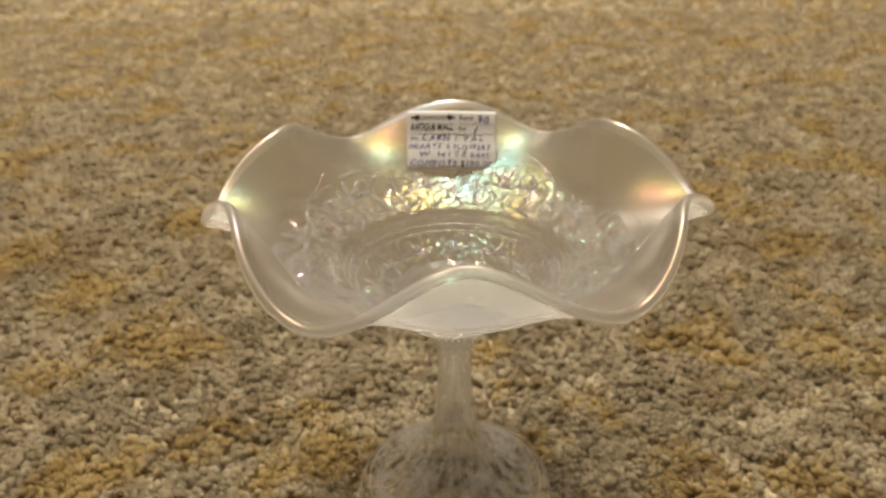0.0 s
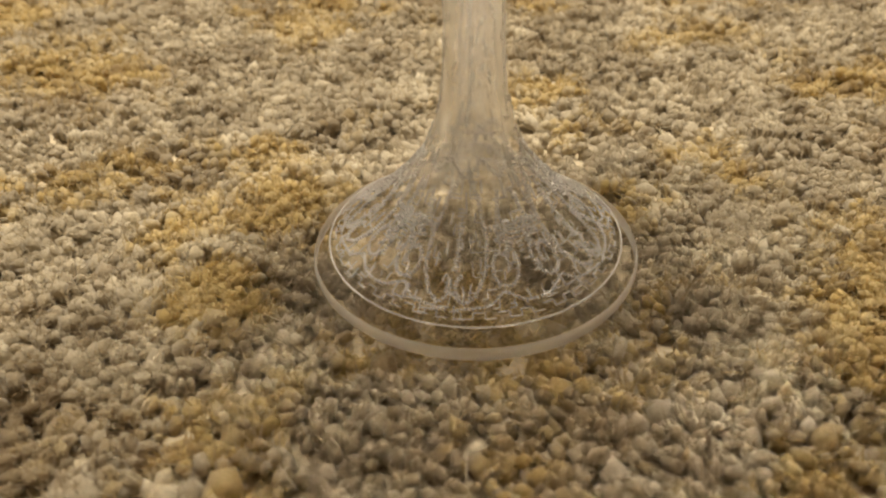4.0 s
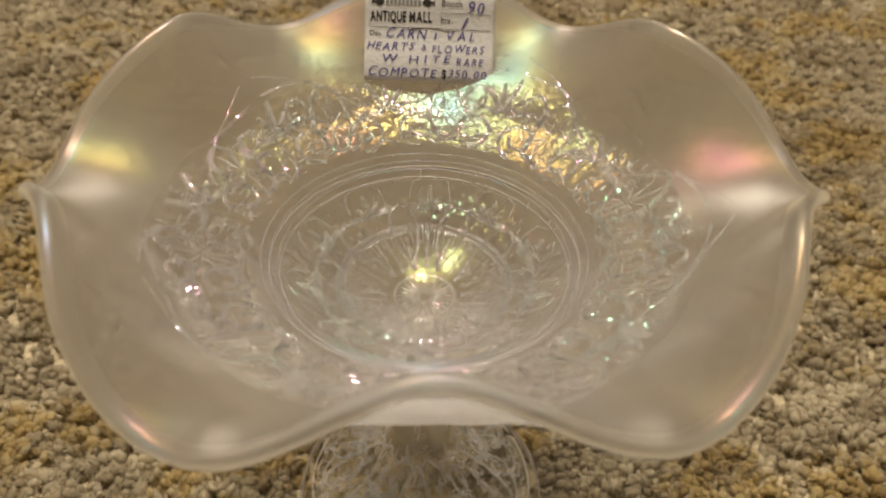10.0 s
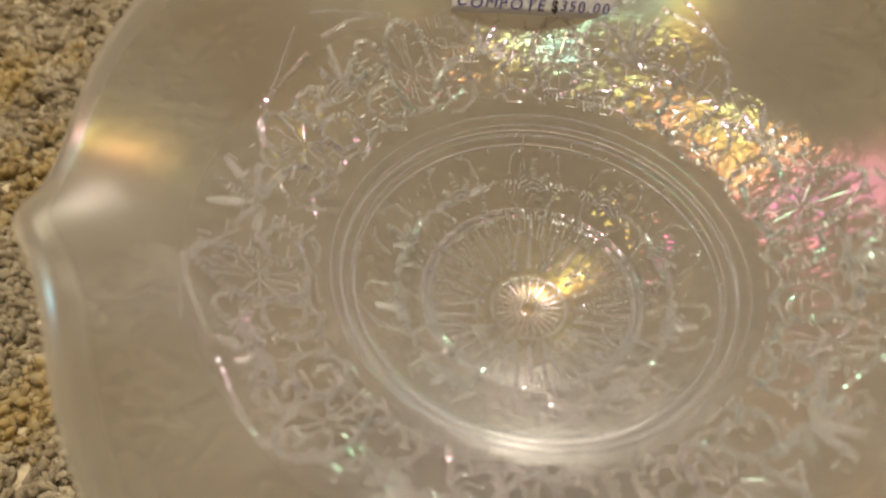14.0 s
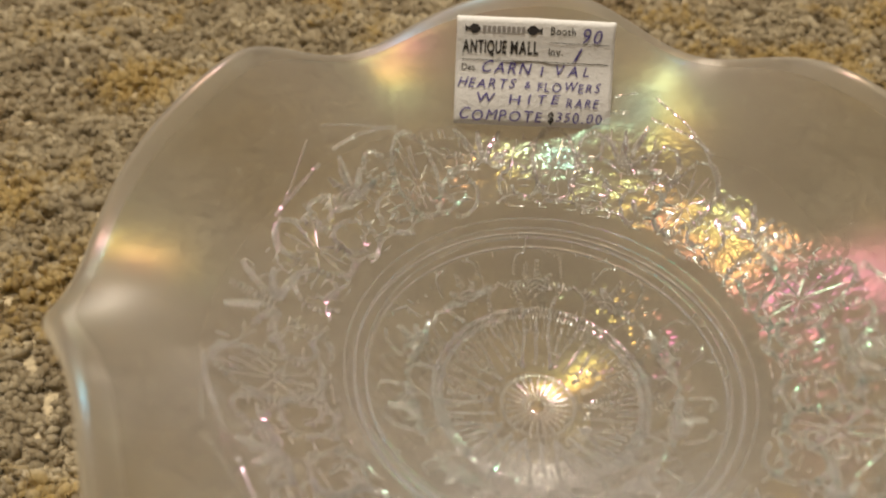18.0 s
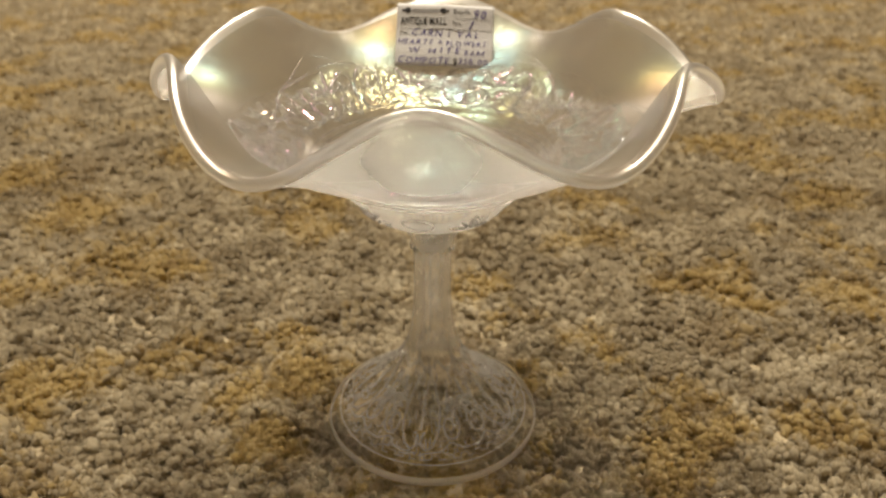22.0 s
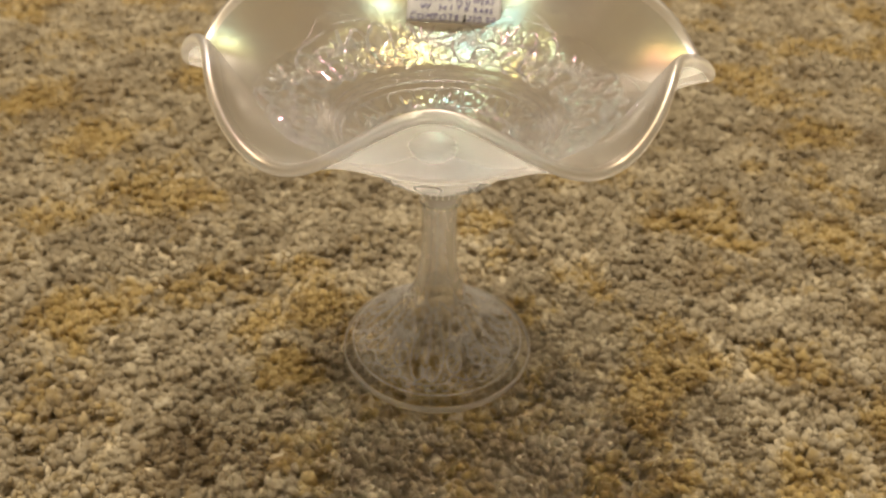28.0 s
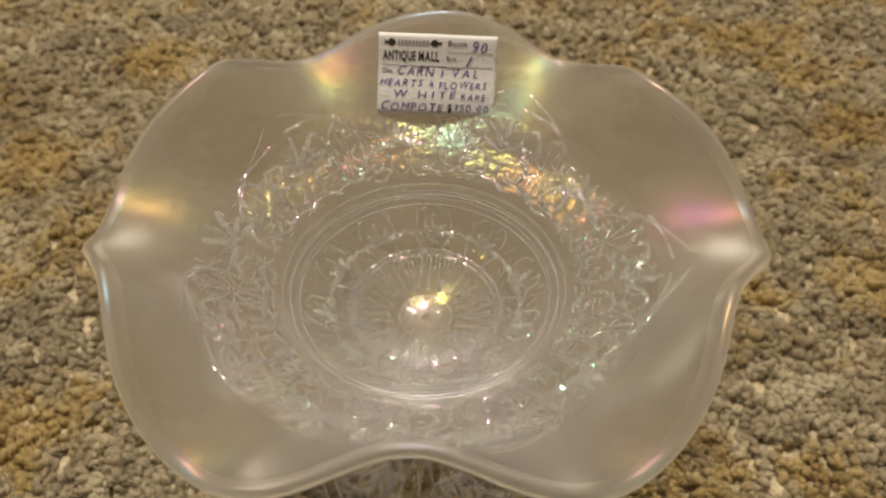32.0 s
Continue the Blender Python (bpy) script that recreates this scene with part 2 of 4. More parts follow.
def plain(name, colour, rough=0.8, grain=8.0, spread=0.12):
    m, n, l, p = material(name)
    t = node(n, "ShaderNodeTexNoise", Scale=grain, Detail=5.0, Roughness=0.65)
    l.new(n.new("ShaderNodeTexCoord").outputs["Object"], t.inputs["Vector"])
    lo = tuple(c * (1 - spread) for c in colour)
    hi = tuple(min(1, c * (1 + spread)) for c in colour)
    l.new(ramp(n, l, t.outputs[0], [(0.3, lo), (0.7, hi)]), p.inputs["Base Color"])
    p.inputs["Roughness"].default_value = rough
    b = node(n, "ShaderNodeBump", Strength=0.2, Distance=0.002)
    l.new(t.outputs[0], b.inputs["Height"])
    l.new(b.outputs[0], p.inputs["Normal"])
    return m


wall_paint = plain("beige_wall_paint", (0.34, 0.28, 0.21), 0.9, 30.0, 0.04)
ceiling_paint = plain("white_ceiling_paint", (0.80, 0.77, 0.72), 0.9, 60.0, 0.03)
backing = plain("carpet_backing", (0.50, 0.43, 0.30), 1.0, 400.0, 0.3)
green_cloth = plain("dark_green_cloth", (0.012, 0.030, 0.020), 0.9, 300.0, 0.3)
red_wood = plain("red_brown_wood", (0.17, 0.055, 0.022), 0.45, 40.0, 0.3)
paper = plain("white_label_paper", (0.84, 0.86, 0.91), 0.7, 900.0, 0.02)
black_ink = plain("black_print", (0.025, 0.023, 0.028), 0.6, 900.0, 0.1)
blue_ink = plain("blue_pen_ink", (0.10, 0.085, 0.36), 0.5, 900.0, 0.25)


# ---- mesh helpers ----
def link_mesh(name, me, mat, parent=None, label="", kind=""):
    me.materials.append(mat)
    ob = new(name, me)
    if parent is not None:
        ob.parent = parent
    return tagged(ob, label, "", "", kind)


def part(name, bm, mat, parent=None, label="", smooth=True):
    me = bpy.data.meshes.new(name)
    for f in bm.faces:
        f.smooth = smooth
    bm.to_mesh(me)
    bm.free()
    return link_mesh(name, me, mat, parent, label)


def array_mesh(name, v, f, smooth=True):
    """A mesh out of numpy arrays of corners and triangles (or quads)."""
    k = f.shape[1]
    me = bpy.data.meshes.new(name)
    me.vertices.add(len(v))
    me.vertices.foreach_set("co", v.astype(np.float32).ravel())
    me.loops.add(f.size)
    me.loops.foreach_set("vertex_index", f.astype(np.int32).ravel())
    me.polygons.add(len(f))
    me.polygons.foreach_set("loop_start", np.arange(0, f.size, k, dtype=np.int32))
    me.polygons.foreach_set("use_smooth", np.full(len(f), smooth))
    me.update(calc_edges=True)
    me.validate()
    return me


def ico(level):
    bm = bmesh.new()
    bmesh.ops.create_icosphere(bm, subdivisions=level, radius=1.0)
    v = np.array([q.co[:] for q in bm.verts])
    f = np.array([[q.index for q in p.verts] for p in bm.faces])
    bm.free()
    return v, f


def box(sx, sy, sz, at=(0, 0, 0), bevel=0.0, segments=3):
    bm = bmesh.new()
    bmesh.ops.create_cube(bm, size=1.0, matrix=Matrix.Translation(at) @ Matrix.Diagonal((sx, sy, sz, 1)))
    if bevel:
        bmesh.ops.bevel(bm, geom=list(bm.edges), offset=bevel, segments=segments, affect="EDGES", profile=0.5)
    return bm


# ---- the room ----
FLOOR = -0.006
tagged(part("floor", box(5.0, 6.4, 0.1, (0, 0.4, FLOOR - 0.05)), backing, smooth=False), "dark woven backing under the carpet pile", "floor", kind="structure")
for name, size, at in (("wall_north", (5.2, 0.1, 2.5), (0, 3.65, 1.2)), ("wall_south", (5.2, 0.1, 2.5), (0, -2.85, 1.2)),
                       ("wall_east", (0.1, 6.4, 2.5), (2.55, 0.4, 1.2)), ("wall_west", (0.1, 6.4, 2.5), (-2.55, 0.4, 1.2))):
    tagged(part(name, box(*size, at), wall_paint, smooth=False), "plain beige painted wall", "wall", kind="structure")
tagged(part("ceiling", box(5.2, 6.6, 0.1, (0, 0.4, 2.45)), ceiling_paint, smooth=False), "plain white painted ceiling", "ceiling", kind="structure")


# ---- the carpet: tufts of yarn, fine near the compote, coarser far off ----
def tufts(spacing, level, inside, size, seed, drop=0.0):
    rng = np.random.default_rng(seed)
    xs = np.arange(-2.4, 2.4, spacing)
    ys = np.arange(-2.2, 3.5, spacing)
    gx, gy = np.meshgrid(xs, ys)
    gx = gx + (np.arange(len(ys)) % 2)[:, None] * spacing * 0.5
    p = np.stack([gx.ravel(), gy.ravel()], 1)
    p = p[inside(p[:, 0], p[:, 1])]
    p = p + rng.uniform(-0.42, 0.42, p.shape) * spacing
    n = len(p)
    tv, tf = ico(level)
    kinds = []
    for k in range(14):
        a = rng.normal(size=(5, 3)) * 1.6
        ph = rng.uniform(0, 6.28, 5)
        d = 1 + 0.26 * np.sin(tv @ a.T + ph).sum(1) / 1.6
        if level > 1:
            a2 = rng.normal(size=(6, 3)) * 4.5
            d = d + 0.07 * np.sin(tv @ a2.T + rng.uniform(0, 6.28, 6)).sum(1)
        kinds.append(tv * d[:, None])
    kinds = np.array(kinds)[rng.integers(0, 14, n)]
    s = size * rng.uniform(0.72, 1.30, n)[:, None] * np.stack([rng.uniform(0.85, 1.45, n), rng.uniform(0.6, 1.0, n), rng.uniform(0.6, 1.05, n)], 1)
    v = kinds * s[:, None, :]
    tilt = rng.normal(0, 0.6, n)
    c, q = np.cos(tilt)[:, None], np.sin(tilt)[:, None]
    v = np.stack([c * v[..., 0] + q * v[..., 2], v[..., 1], -q * v[..., 0] + c * v[..., 2]], -1)
    turn = rng.uniform(0, 6.28, n)
    c, q = np.cos(turn)[:, None], np.sin(turn)[:, None]
    v = np.stack([c * v[..., 0] - q * v[..., 1], q * v[..., 0] + c * v[..., 1], v[..., 2]], -1)
    wave = 0.0011 * np.sin(p[:, 0] * 90 + 2 * np.sin(p[:, 1] * 60)) * np.sin(p[:, 1] * 75 + 1.7)
    z = -0.0030 - drop + wave + np.clip(rng.normal(0, 0.0006, n), -0.0010, 0.0016)
    r = np.hypot(p[:, 0], p[:, 1])
    z = z - 0.0030 * np.clip((0.0405 - r) / 0.003, 0, 1)
    v = v + np.stack([p[:, 0], p[:, 1], z], 1)[:, None, :]
    f = tf[None] + (np.arange(n) * len(tv))[:, None, None]
    return v.reshape(-1, 3), f.reshape(-1, 3), p, z, s


def near_zone(x, y):
    return (np.abs(x) < 0.115) & (y > -0.125) & (y < 0.05)


def mid_zone(x, y):
    return ~near_zone(x, y) & (y > -0.17) & (y < 0.24) & (np.abs(x) < 0.24 + 0.45 * np.clip(y, 0, 1))


def rear_zone(x, y):
    return (y >= 0.24) & (y < 0.55) & (np.abs(x) < 0.24 + 0.5 * np.clip(y, 0, 1))


def far_zone(x, y):
    return (y >= 0.55) & (y < 1.0) & (np.abs(x) < 0.30 + 0.55 * y)


def last_zone(x, y):
    wide = (y >= 1.0) & (y < 2.6) & (np.abs(x) < 0.35 + 0.62 * y)
    return wide


def pile(name, label, v, f, ids):
    me = array_mesh(name, v, f)
    me.attributes.new("yarn", "FLOAT", "POINT").data.foreach_set("value", ids.astype(np.float32))
    return tagged(link_mesh(name, me, yarn), label, "carpet", kind="stuff")


def fibres(P, Z, SIZE, ids, per, width, long, seed):
    """Loose ends of wool that stand out from the tufts: thin bent blades."""
    rng = np.random.default_rng(seed)
    n = len(P) * per
    base = np.repeat(np.c_[P, Z], per, 0)
    size = np.repeat(SIZE, per, 0)
    way = rng.normal(size=(n, 3))
    way[:, 2] = np.abs(way[:, 2]) + 0.1
    way /= np.linalg.norm(way, axis=1)[:, None]
    lean = np.repeat(rng.normal(size=(len(P), 3)) * 0.6, per, 0)
    root = base + way * size * 0.82
    bend = rng.normal(size=(n, 3)) * 0.45 + lean
    side = np.cross(way, rng.normal(size=(n, 3)))
    side *= (width * rng.uniform(0.6, 1.3, n) / np.linalg.norm(side, axis=1))[:, None]
    ln = long * rng.uniform(0.5, 1.4, n)[:, None]
    midp = root + way * ln * 0.55 + bend * ln * 0.2
    tip = root + way * ln * 0.85 + bend * ln * 0.7
    v = np.stack([root - side, root + side, midp + side * 0.8, midp - side * 0.8, tip], 1).reshape(-1, 3)
    k = (np.arange(n) * 5)[:, None]
    f = np.concatenate([k + [0, 1, 2], k + [0, 2, 3], k + [3, 2, 4]])
    return v, f, np.repeat(np.clip(np.repeat(ids, per) + rng.normal(0, 0.03, n), 0, 1), 5)


def lobes(P, Z, ids, per, level, long, seed):
    """Each tuft as a small fan of soft wool lobes that lean one way, ribbed along their length."""
    rng = np.random.default_rng(seed)
    tv, tf = ico(level)
    n = len(P) * per
    shapes = []
    for k in range(16):
        t = tv[:, 2]
        phi = np.arctan2(tv[:, 1], tv[:, 0])
        rib = 1 + 0.10 * np.sin(5 * phi + rng.uniform(0, 6.28)) * (1 - t * t) + 0.07 * np.sin(9 * phi + rng.uniform(0, 6.28)) * (1 - t * t)
        soft = 1 + 0.16 * np.sin(tv @ (rng.normal(size=3) * 2.2) + rng.uniform(0, 6.28))
        wide = (1 + 0.32 * t) * rib * soft
        shapes.append(np.stack([tv[:, 0] * wide * 0.66, tv[:, 1] * wide * 0.46, t * soft], 1))
    shape = np.array(shapes)[rng.integers(0, 16, n)]
    lean = rng.normal(size=(len(P), 3)) * (0.75, 0.75, 0.0) + np.array([0, 0, 0.62])
    lean = np.repeat(lean / np.linalg.norm(lean, axis=1)[:, None], per, 0)
    spread = rng.normal(size=(n, 3)) * 0.34
    way = lean + spread
    way[:, 2] = np.abs(way[:, 2]) + 0.08
    way /= np.linalg.norm(way, axis=1)[:, None]
    a = np.cross(lean, rng.normal(size=(n, 3)) * 0.3 + np.repeat(rng.normal(size=(len(P), 3)), per, 0))
    a = a - (a * way).sum(1)[:, None] * way
    a /= np.linalg.norm(a, axis=1)[:, None] + 1e-9
    c = np.cross(way, a)
    size = (long * np.repeat(rng.uniform(0.8, 1.25, len(P)), per) * rng.uniform(0.8, 1.15, n))[:, None, None]
    v = (shape[..., 0:1] * a[:, None] + shape[..., 1:2] * c[:, None] + shape[..., 2:3] * way[:, None]) * size
    at = np.repeat(np.c_[P, Z - 0.25 * long], per, 0) + way * long * 0.55 + spread * (1, 1, 0) * long * 1.1
    v = v + at[:, None]
    f = tf[None] + (np.arange(n) * len(tv))[:, None, None]
    tone = np.clip(np.repeat(ids, per) + rng.normal(0, 0.05, n), 0, 1)
    # fine wool along each lobe
    return v.reshape(-1, 3), f.reshape(-1, 3), np.repeat(tone, len(tv)), at, way, a, c, size[:, 0], tone


def fuzz(at, way, a, c, size, tone, per, width, seed):
    rng = np.random.default_rng(seed)
    n = len(at) * per
    at, way, a, c, size, tone = (np.repeat(q, per, 0) for q in (at, way, a, c, size, tone))
    g = rng.uniform(0, 6.28, n)[:, None]
    out = a * np.cos(g) * 0.62 + c * np.sin(g) * 0.44
    t0 = rng.uniform(-0.5, 0.7, n)[:, None]
    root = at + (out * np.sqrt(1 - np.minimum(t0 * t0, 0.9)) + way * t0) * size * 0.8
    go = way * rng.uniform(0.4, 1.0, n)[:, None] + out * rng.uniform(0.3, 1.7, n)[:, None] + rng.normal(size=(n, 3)) * 0.35
    ln = size * rng.uniform(0.4, 1.15, n)[:, None]
    side = np.cross(way, out)
    side *= (width * rng.uniform(0.6, 1.3, n) / (np.linalg.norm(side, axis=1) + 1e-9))[:, None]
    bend = rng.normal(size=(n, 3)) * 0.25
    mid = root + go * ln * 0.5
    tip = root + (go + bend) * ln
    v = np.stack([root - side, root + side, mid + side * 0.8, mid - side * 0.8, tip], 1).reshape(-1, 3)
    k = (np.arange(n) * 5)[:, None]
    f = np.concatenate([k + [0, 1, 2], k + [0, 2, 3], k + [3, 2, 4]])
    return v, f, np.repeat(np.clip(tone + rng.normal(0, 0.10, n), 0, 1), 5)


# spacing, zone, core size, drop; lobes to a tuft, their fineness and length; loose fibres to a lobe or tuft, half width, length
for spacing, zone, size, drop, ends, fine, end_long, per, width, long, where in (
        (0.0044, near_zone, 0.0025, 0.0017, 3, 1, 0.0027, 30, 0.00016, 0.0020, "under the compote"),
        (0.0050, mid_zone, 0.0026, 0.0019, 3, 1, 0.0030, 20, 0.00021, 0.0022, "round the compote"),
        (0.0056, rear_zone, 0.0024, 0.0012, 3, 1, 0.0032, 8, 0.00032, 0.0028, "behind the compote"),
        (0.0078, far_zone, 0.0036, 0.001, 0, 1, 0, 8, 0.0006, 0.004, "farther off"),
        (0.0180, last_zone, 0.0092, 0.004, 0, 1, 0, 6, 0.0013, 0.007, "at the far side of the room")):
    v, f, P, Z, SIZE = tufts(spacing, 1, zone, size, int(spacing * 1e5), drop)
    ids = np.random.default_rng(int(spacing * 1e6)).random(len(P))
    soft = np.array([noise.noise(Vector((x * 95, y * 95, 0.0))) + 0.7 * noise.noise(Vector((x * 38, y * 38, 5.0))) for x, y in P])
    ids = np.clip(0.54 + 0.72 * soft + 0.30 * (ids - 0.5), 0, 1)
    pile("carpet_pile", "beige, taupe and gold wool carpet tufts " + where, v, f, np.repeat(ids, len(v) // len(P)))
    if ends:
        v, f, tone, *rest = lobes(P, Z + 0.0008, ids, ends, fine, end_long, int(spacing * 1e5) + 2)
        pile("carpet_yarn", "soft leaning wool lobes of the carpet " + where, v, f, tone)
        v, f, tone = fuzz(*rest, per, width, int(spacing * 1e5) + 1)
    else:
        v, f, tone = fibres(P, Z, SIZE, ids, per, width, long, int(spacing * 1e5) + 1)
    pile("carpet_fibres", "fine loose wool fibres on the carpet " + where, v, f, tone)

# ---- the compote ----
compote = tagged(new("compote"), "white iridescent pressed-glass compote with a ruffled bowl on the carpet", "glass dish")
MM = 0.001


def curve_through(keys, n):
    """n points of a smooth line through (r, z) keys."""
    k = np.array(keys, float)
    k = np.vstack([2 * k[0] - k[1], k, 2 * k[-1] - k[-2]])
    out = []
    for t in np.linspace(0, len(keys) - 1, n):
        i = min(int(t), len(keys) - 2)
        u = t - i
        a, b, c, d = k[i:i + 4]
        out.append(0.5 * (2 * b + (c - a) * u + (2 * a - 5 * b + 4 * c - d) * u * u + (3 * b - a - 3 * c + d) * u ** 3))
    return np.array(out)


# the rim: radius and height round the bowl, six soft ruffles, slightly uneven
RIM_R = [(0, 76.53, 0.00), (2, -0.10, -0.37), (3, 0.27, -1.20), (4, 1.08, -0.46), (5, 0.87, 1.40), (6, 3.90, -0.00), (12, -0.60, 0.04)]
RIM_Z = [(0, 128.51, 0.00), (1, 0.60, -0.82), (2, -0.32, 0.08), (3, -0.32, -0.24), (4, -1.23, 0.41), (5, 0.17, -1.19), (6, -7.30, 0.58), (12, -0.50, -0.09)]
RIM_X, RIM_Y = 0.19, 3.9


def waves(th, rows):
    return sum(a * np.cos(k * th) + b * np.sin(k * th) for k, a, b in rows)


INNER = curve_through([(0, 84.9), (3, 84.8), (7, 85.4), (13, 87.2), (20, 90.2), (27, 94.4), (32, 98.2), (36, 101.2), (42, 104.4), (50, 107.8)], 26)
HIGH = np.array([(0, 0), (0.15, 0.05), (0.30, 0.13), (0.44, 0.30), (0.58, 0.48), (0.72, 0.67), (0.86, 0.86), (1, 1)])
LOW = np.array([(0, 0), (0.15, 0.23), (0.32, 0.45), (0.48, 0.63), (0.64, 0.78), (0.78, 0.89), (0.90, 0.96), (1, 1)])


def inside(s, th):
    """A place on the bowl's inner face, in mm: s is the radius up to 50, then 50 to 75 is the ruffled wall up to the rim."""
    s, th = np.broadcast_arrays(np.asarray(s, float), np.asarray(th, float))
    r0 = np.minimum(s, 50.0)
    z0 = np.interp(r0, INNER[:, 0], INNER[:, 1])
    k = np.clip((s - 50.0) / 25.0, 0, 1)
    w = (0.5 + 0.5 * np.cos(6 * th)) ** 1.5
    g = np.linspace(0, 1, len(HIGH))
    fr = np.interp(k, g, HIGH[:, 0]) * (1 - w) + np.interp(k, g, LOW[:, 0]) * w
    fz = np.interp(k, g, HIGH[:, 1]) * (1 - w) + np.interp(k, g, LOW[:, 1]) * w
    rx = RIM_X + waves(th, RIM_R) * np.cos(th)
    ry = RIM_Y + waves(th, RIM_R) * np.sin(th)
    rz = waves(th, RIM_Z)
    x0, y0 = r0 * np.cos(th), r0 * np.sin(th)
    return np.stack([x0 + (rx - x0) * fr, y0 + (ry - y0) * fr, z0 + (rz - z0) * fz], -1)


def up_normal(s, th):
    a = inside(s + 0.4, th) - inside(np.maximum(s - 0.4, 0.001), th)
    b = inside(s, th + 0.01) - inside(s, th - 0.01)
    q = np.cross(a, b)
    return q / (np.linalg.norm(q, axis=-1, keepdims=True) + 1e-12)


def rings_mesh(rings, close_first=False, close_last=False):
    """Quads between rings of equal counts; an end may close in a fan at its middle."""
    m = len(rings[0])
    v = np.concatenate(rings)
    i = np.arange(m)
    j = (i + 1) % m
    f = [np.stack([a * m + i, a * m + j, (a + 1) * m + j, (a + 1) * m + i], 1) for a in range(len(rings) - 1)]
    return v * MM, np.concatenate(f)


AROUND = 288
TH = np.linspace(0, 2 * np.pi, AROUND, endpoint=False)
SS = np.concatenate([np.linspace(0.05, 50, 44), np.linspace(50, 75, 27)[1:]])


def eased(a):
    """Softens the wall between its keys from ring to ring."""
    out = a.copy()
    for _ in range(3):
        out[1:-1] = 0.25 * out[:-2] + 0.5 * out[1:-1] + 0.25 * out[2:]
    return out


inner = eased(np.stack([inside(s, TH) for s in SS]))
normal = np.stack([up_normal(np.full_like(TH, s), TH) for s in SS])
thick = np.interp(SS, [0, 36, 50, 62, 75], [3.0, 1.8, 1.6, 2.3, 3.0])
under = eased(inner - normal * thick[:, None, None])
edge_mid = 0.5 * (inner[-1] + under[-1])
half = 0.5 * (inner[-1] - under[-1])
out_way = inner[-1] - inner[-2]
out_way /= np.linalg.norm(out_way, axis=1)[:, None]
lip = [edge_mid + half * math.cos(a) + out_way * math.sin(a) * 1.7 for a in (0.4, 0.8, 1.2, 1.57, 1.95, 2.35, 2.75)]
BASE = curve_through([(36.2, 99.4), (34.0, 97.5), (30.0, 93.7), (26.0, 89.5), (23.0, 86.0), (21.4, 84.4), (20.7, 83.7), (20.0, 83.5), (17.0, 83.9), (14.0, 83.6), (12.0, 82.7), (10.9, 81.6)], 36)
low_rings = [np.stack([r * np.cos(TH), r * np.sin(TH), np.full_like(TH, z)], 1) for r, z in BASE]
first = int(np.argmax(SS > 37.0))
rings = list(inner) + lip + [under[k] for k in range(len(SS) - 1, first - 1, -1)] + low_rings
v, f = rings_mesh(rings)
me = array_mesh("bowl", v, f)
ring_of = np.arange(len(f)) // AROUND
bowl = link_mesh("bowl", me, bowl_glass, compote, "frosted white ruffled bowl with a pearly sheen")
me.materials.append(matt_glass)
me.materials.append(lip_glass)
me.polygons.foreach_set("material_index", np.where(ring_of > len(SS) + 7, 1, np.where(ring_of > len(SS) - 4, 2, 0)).astype(np.int32))


def turned(keys, n, name, mat, label, around=144, facets=0.0):
    prof = curve_through(keys, n)
    th = np.linspace(0, 2 * np.pi, around, endpoint=False)
    rr = [np.stack([r * (1 + facets * np.cos(10 * th)) * np.cos(th), r * (1 + facets * np.cos(10 * th)) * np.sin(th), np.full_like(th, z)], 1) for r, z in prof]
    v, f = rings_mesh(rr)
    return link_mesh(name, array_mesh(name, v, f), mat, compote, label)


COLLAR = [(10.9, 81.6), (9.6, 79.0), (8.5, 75.6), (7.4, 72.4), (6.6, 70.2), (6.2, 68.6)]
turned(COLLAR, 24, "collar", collar_glass, "clear flared collar under the bowl")
STEM = [(6.2, 68.6), (6.05, 67.0), (6.0, 65), (5.95, 60), (6.0, 54), (6.3, 47), (7.0, 40), (8.4, 34), (9.6, 30), (11.2, 26.6), (13.6, 23.4)]
turned(STEM, 60, "stem", stem_glass, "milky clear moulded stem", facets=0.006)
FOOT = [(13.6, 23.4), (16.5, 19.6), (20.0, 15.8), (24.0, 12.2), (28.0, 9.0), (31.5, 6.6), (34.4, 5.0), (36.3, 4.0), (37.3, 2.6), (37.4, 1.2), (36.8, -0.1), (35.2, -0.6),
        (33.4, 0.6), (31.0, 3.2), (27.0, 6.3), (22.0, 10.3), (17.0, 14.9), (12.6, 19.6), (9.0, 23.6), (5.5, 26.4), (2.0, 27.6), (0.05, 27.7)]
foot = turned(FOOT, 110, "foot", foot_glass, "clear glass domed foot with moulded scrolls")
# the rim's highlight: only its outer faces get the whitened glass
foot.data.materials.append(foot_edge_glass)
for poly in foot.data.polygons:
    if math.hypot(poly.center.x, poly.center.y) > 0.0370 and poly.center.z > 0.0:
        poly.material_index = 1
FOOT_TOP = curve_through([q for q in STEM[:-1] if q[1] < 42] + FOOT[:9], 90)


# ---- moulded relief: rows of small ridges along drawn lines ----
# a cut ridge: flat sloping sides, hipped ends and a narrow flat top
BEAD_V = np.array([(-1, -1, -0.3), (1, -1, -0.3), (1, 1, -0.3), (-1, 1, -0.3), (-0.72, -0.3, 0.9), (0.72, -0.3, 0.9), (0.72, 0.3, 0.9), (-0.72, 0.3, 0.9)])
BEAD_F = np.array([(0, 1, 5), (0, 5, 4), (1, 2, 6), (1, 6, 5), (2, 3, 7), (2, 7, 6), (3, 0, 4), (3, 4, 7), (4, 5, 6), (4, 6, 7), (0, 2, 1), (0, 3, 2)])
CUT = np.random.default_rng(21)


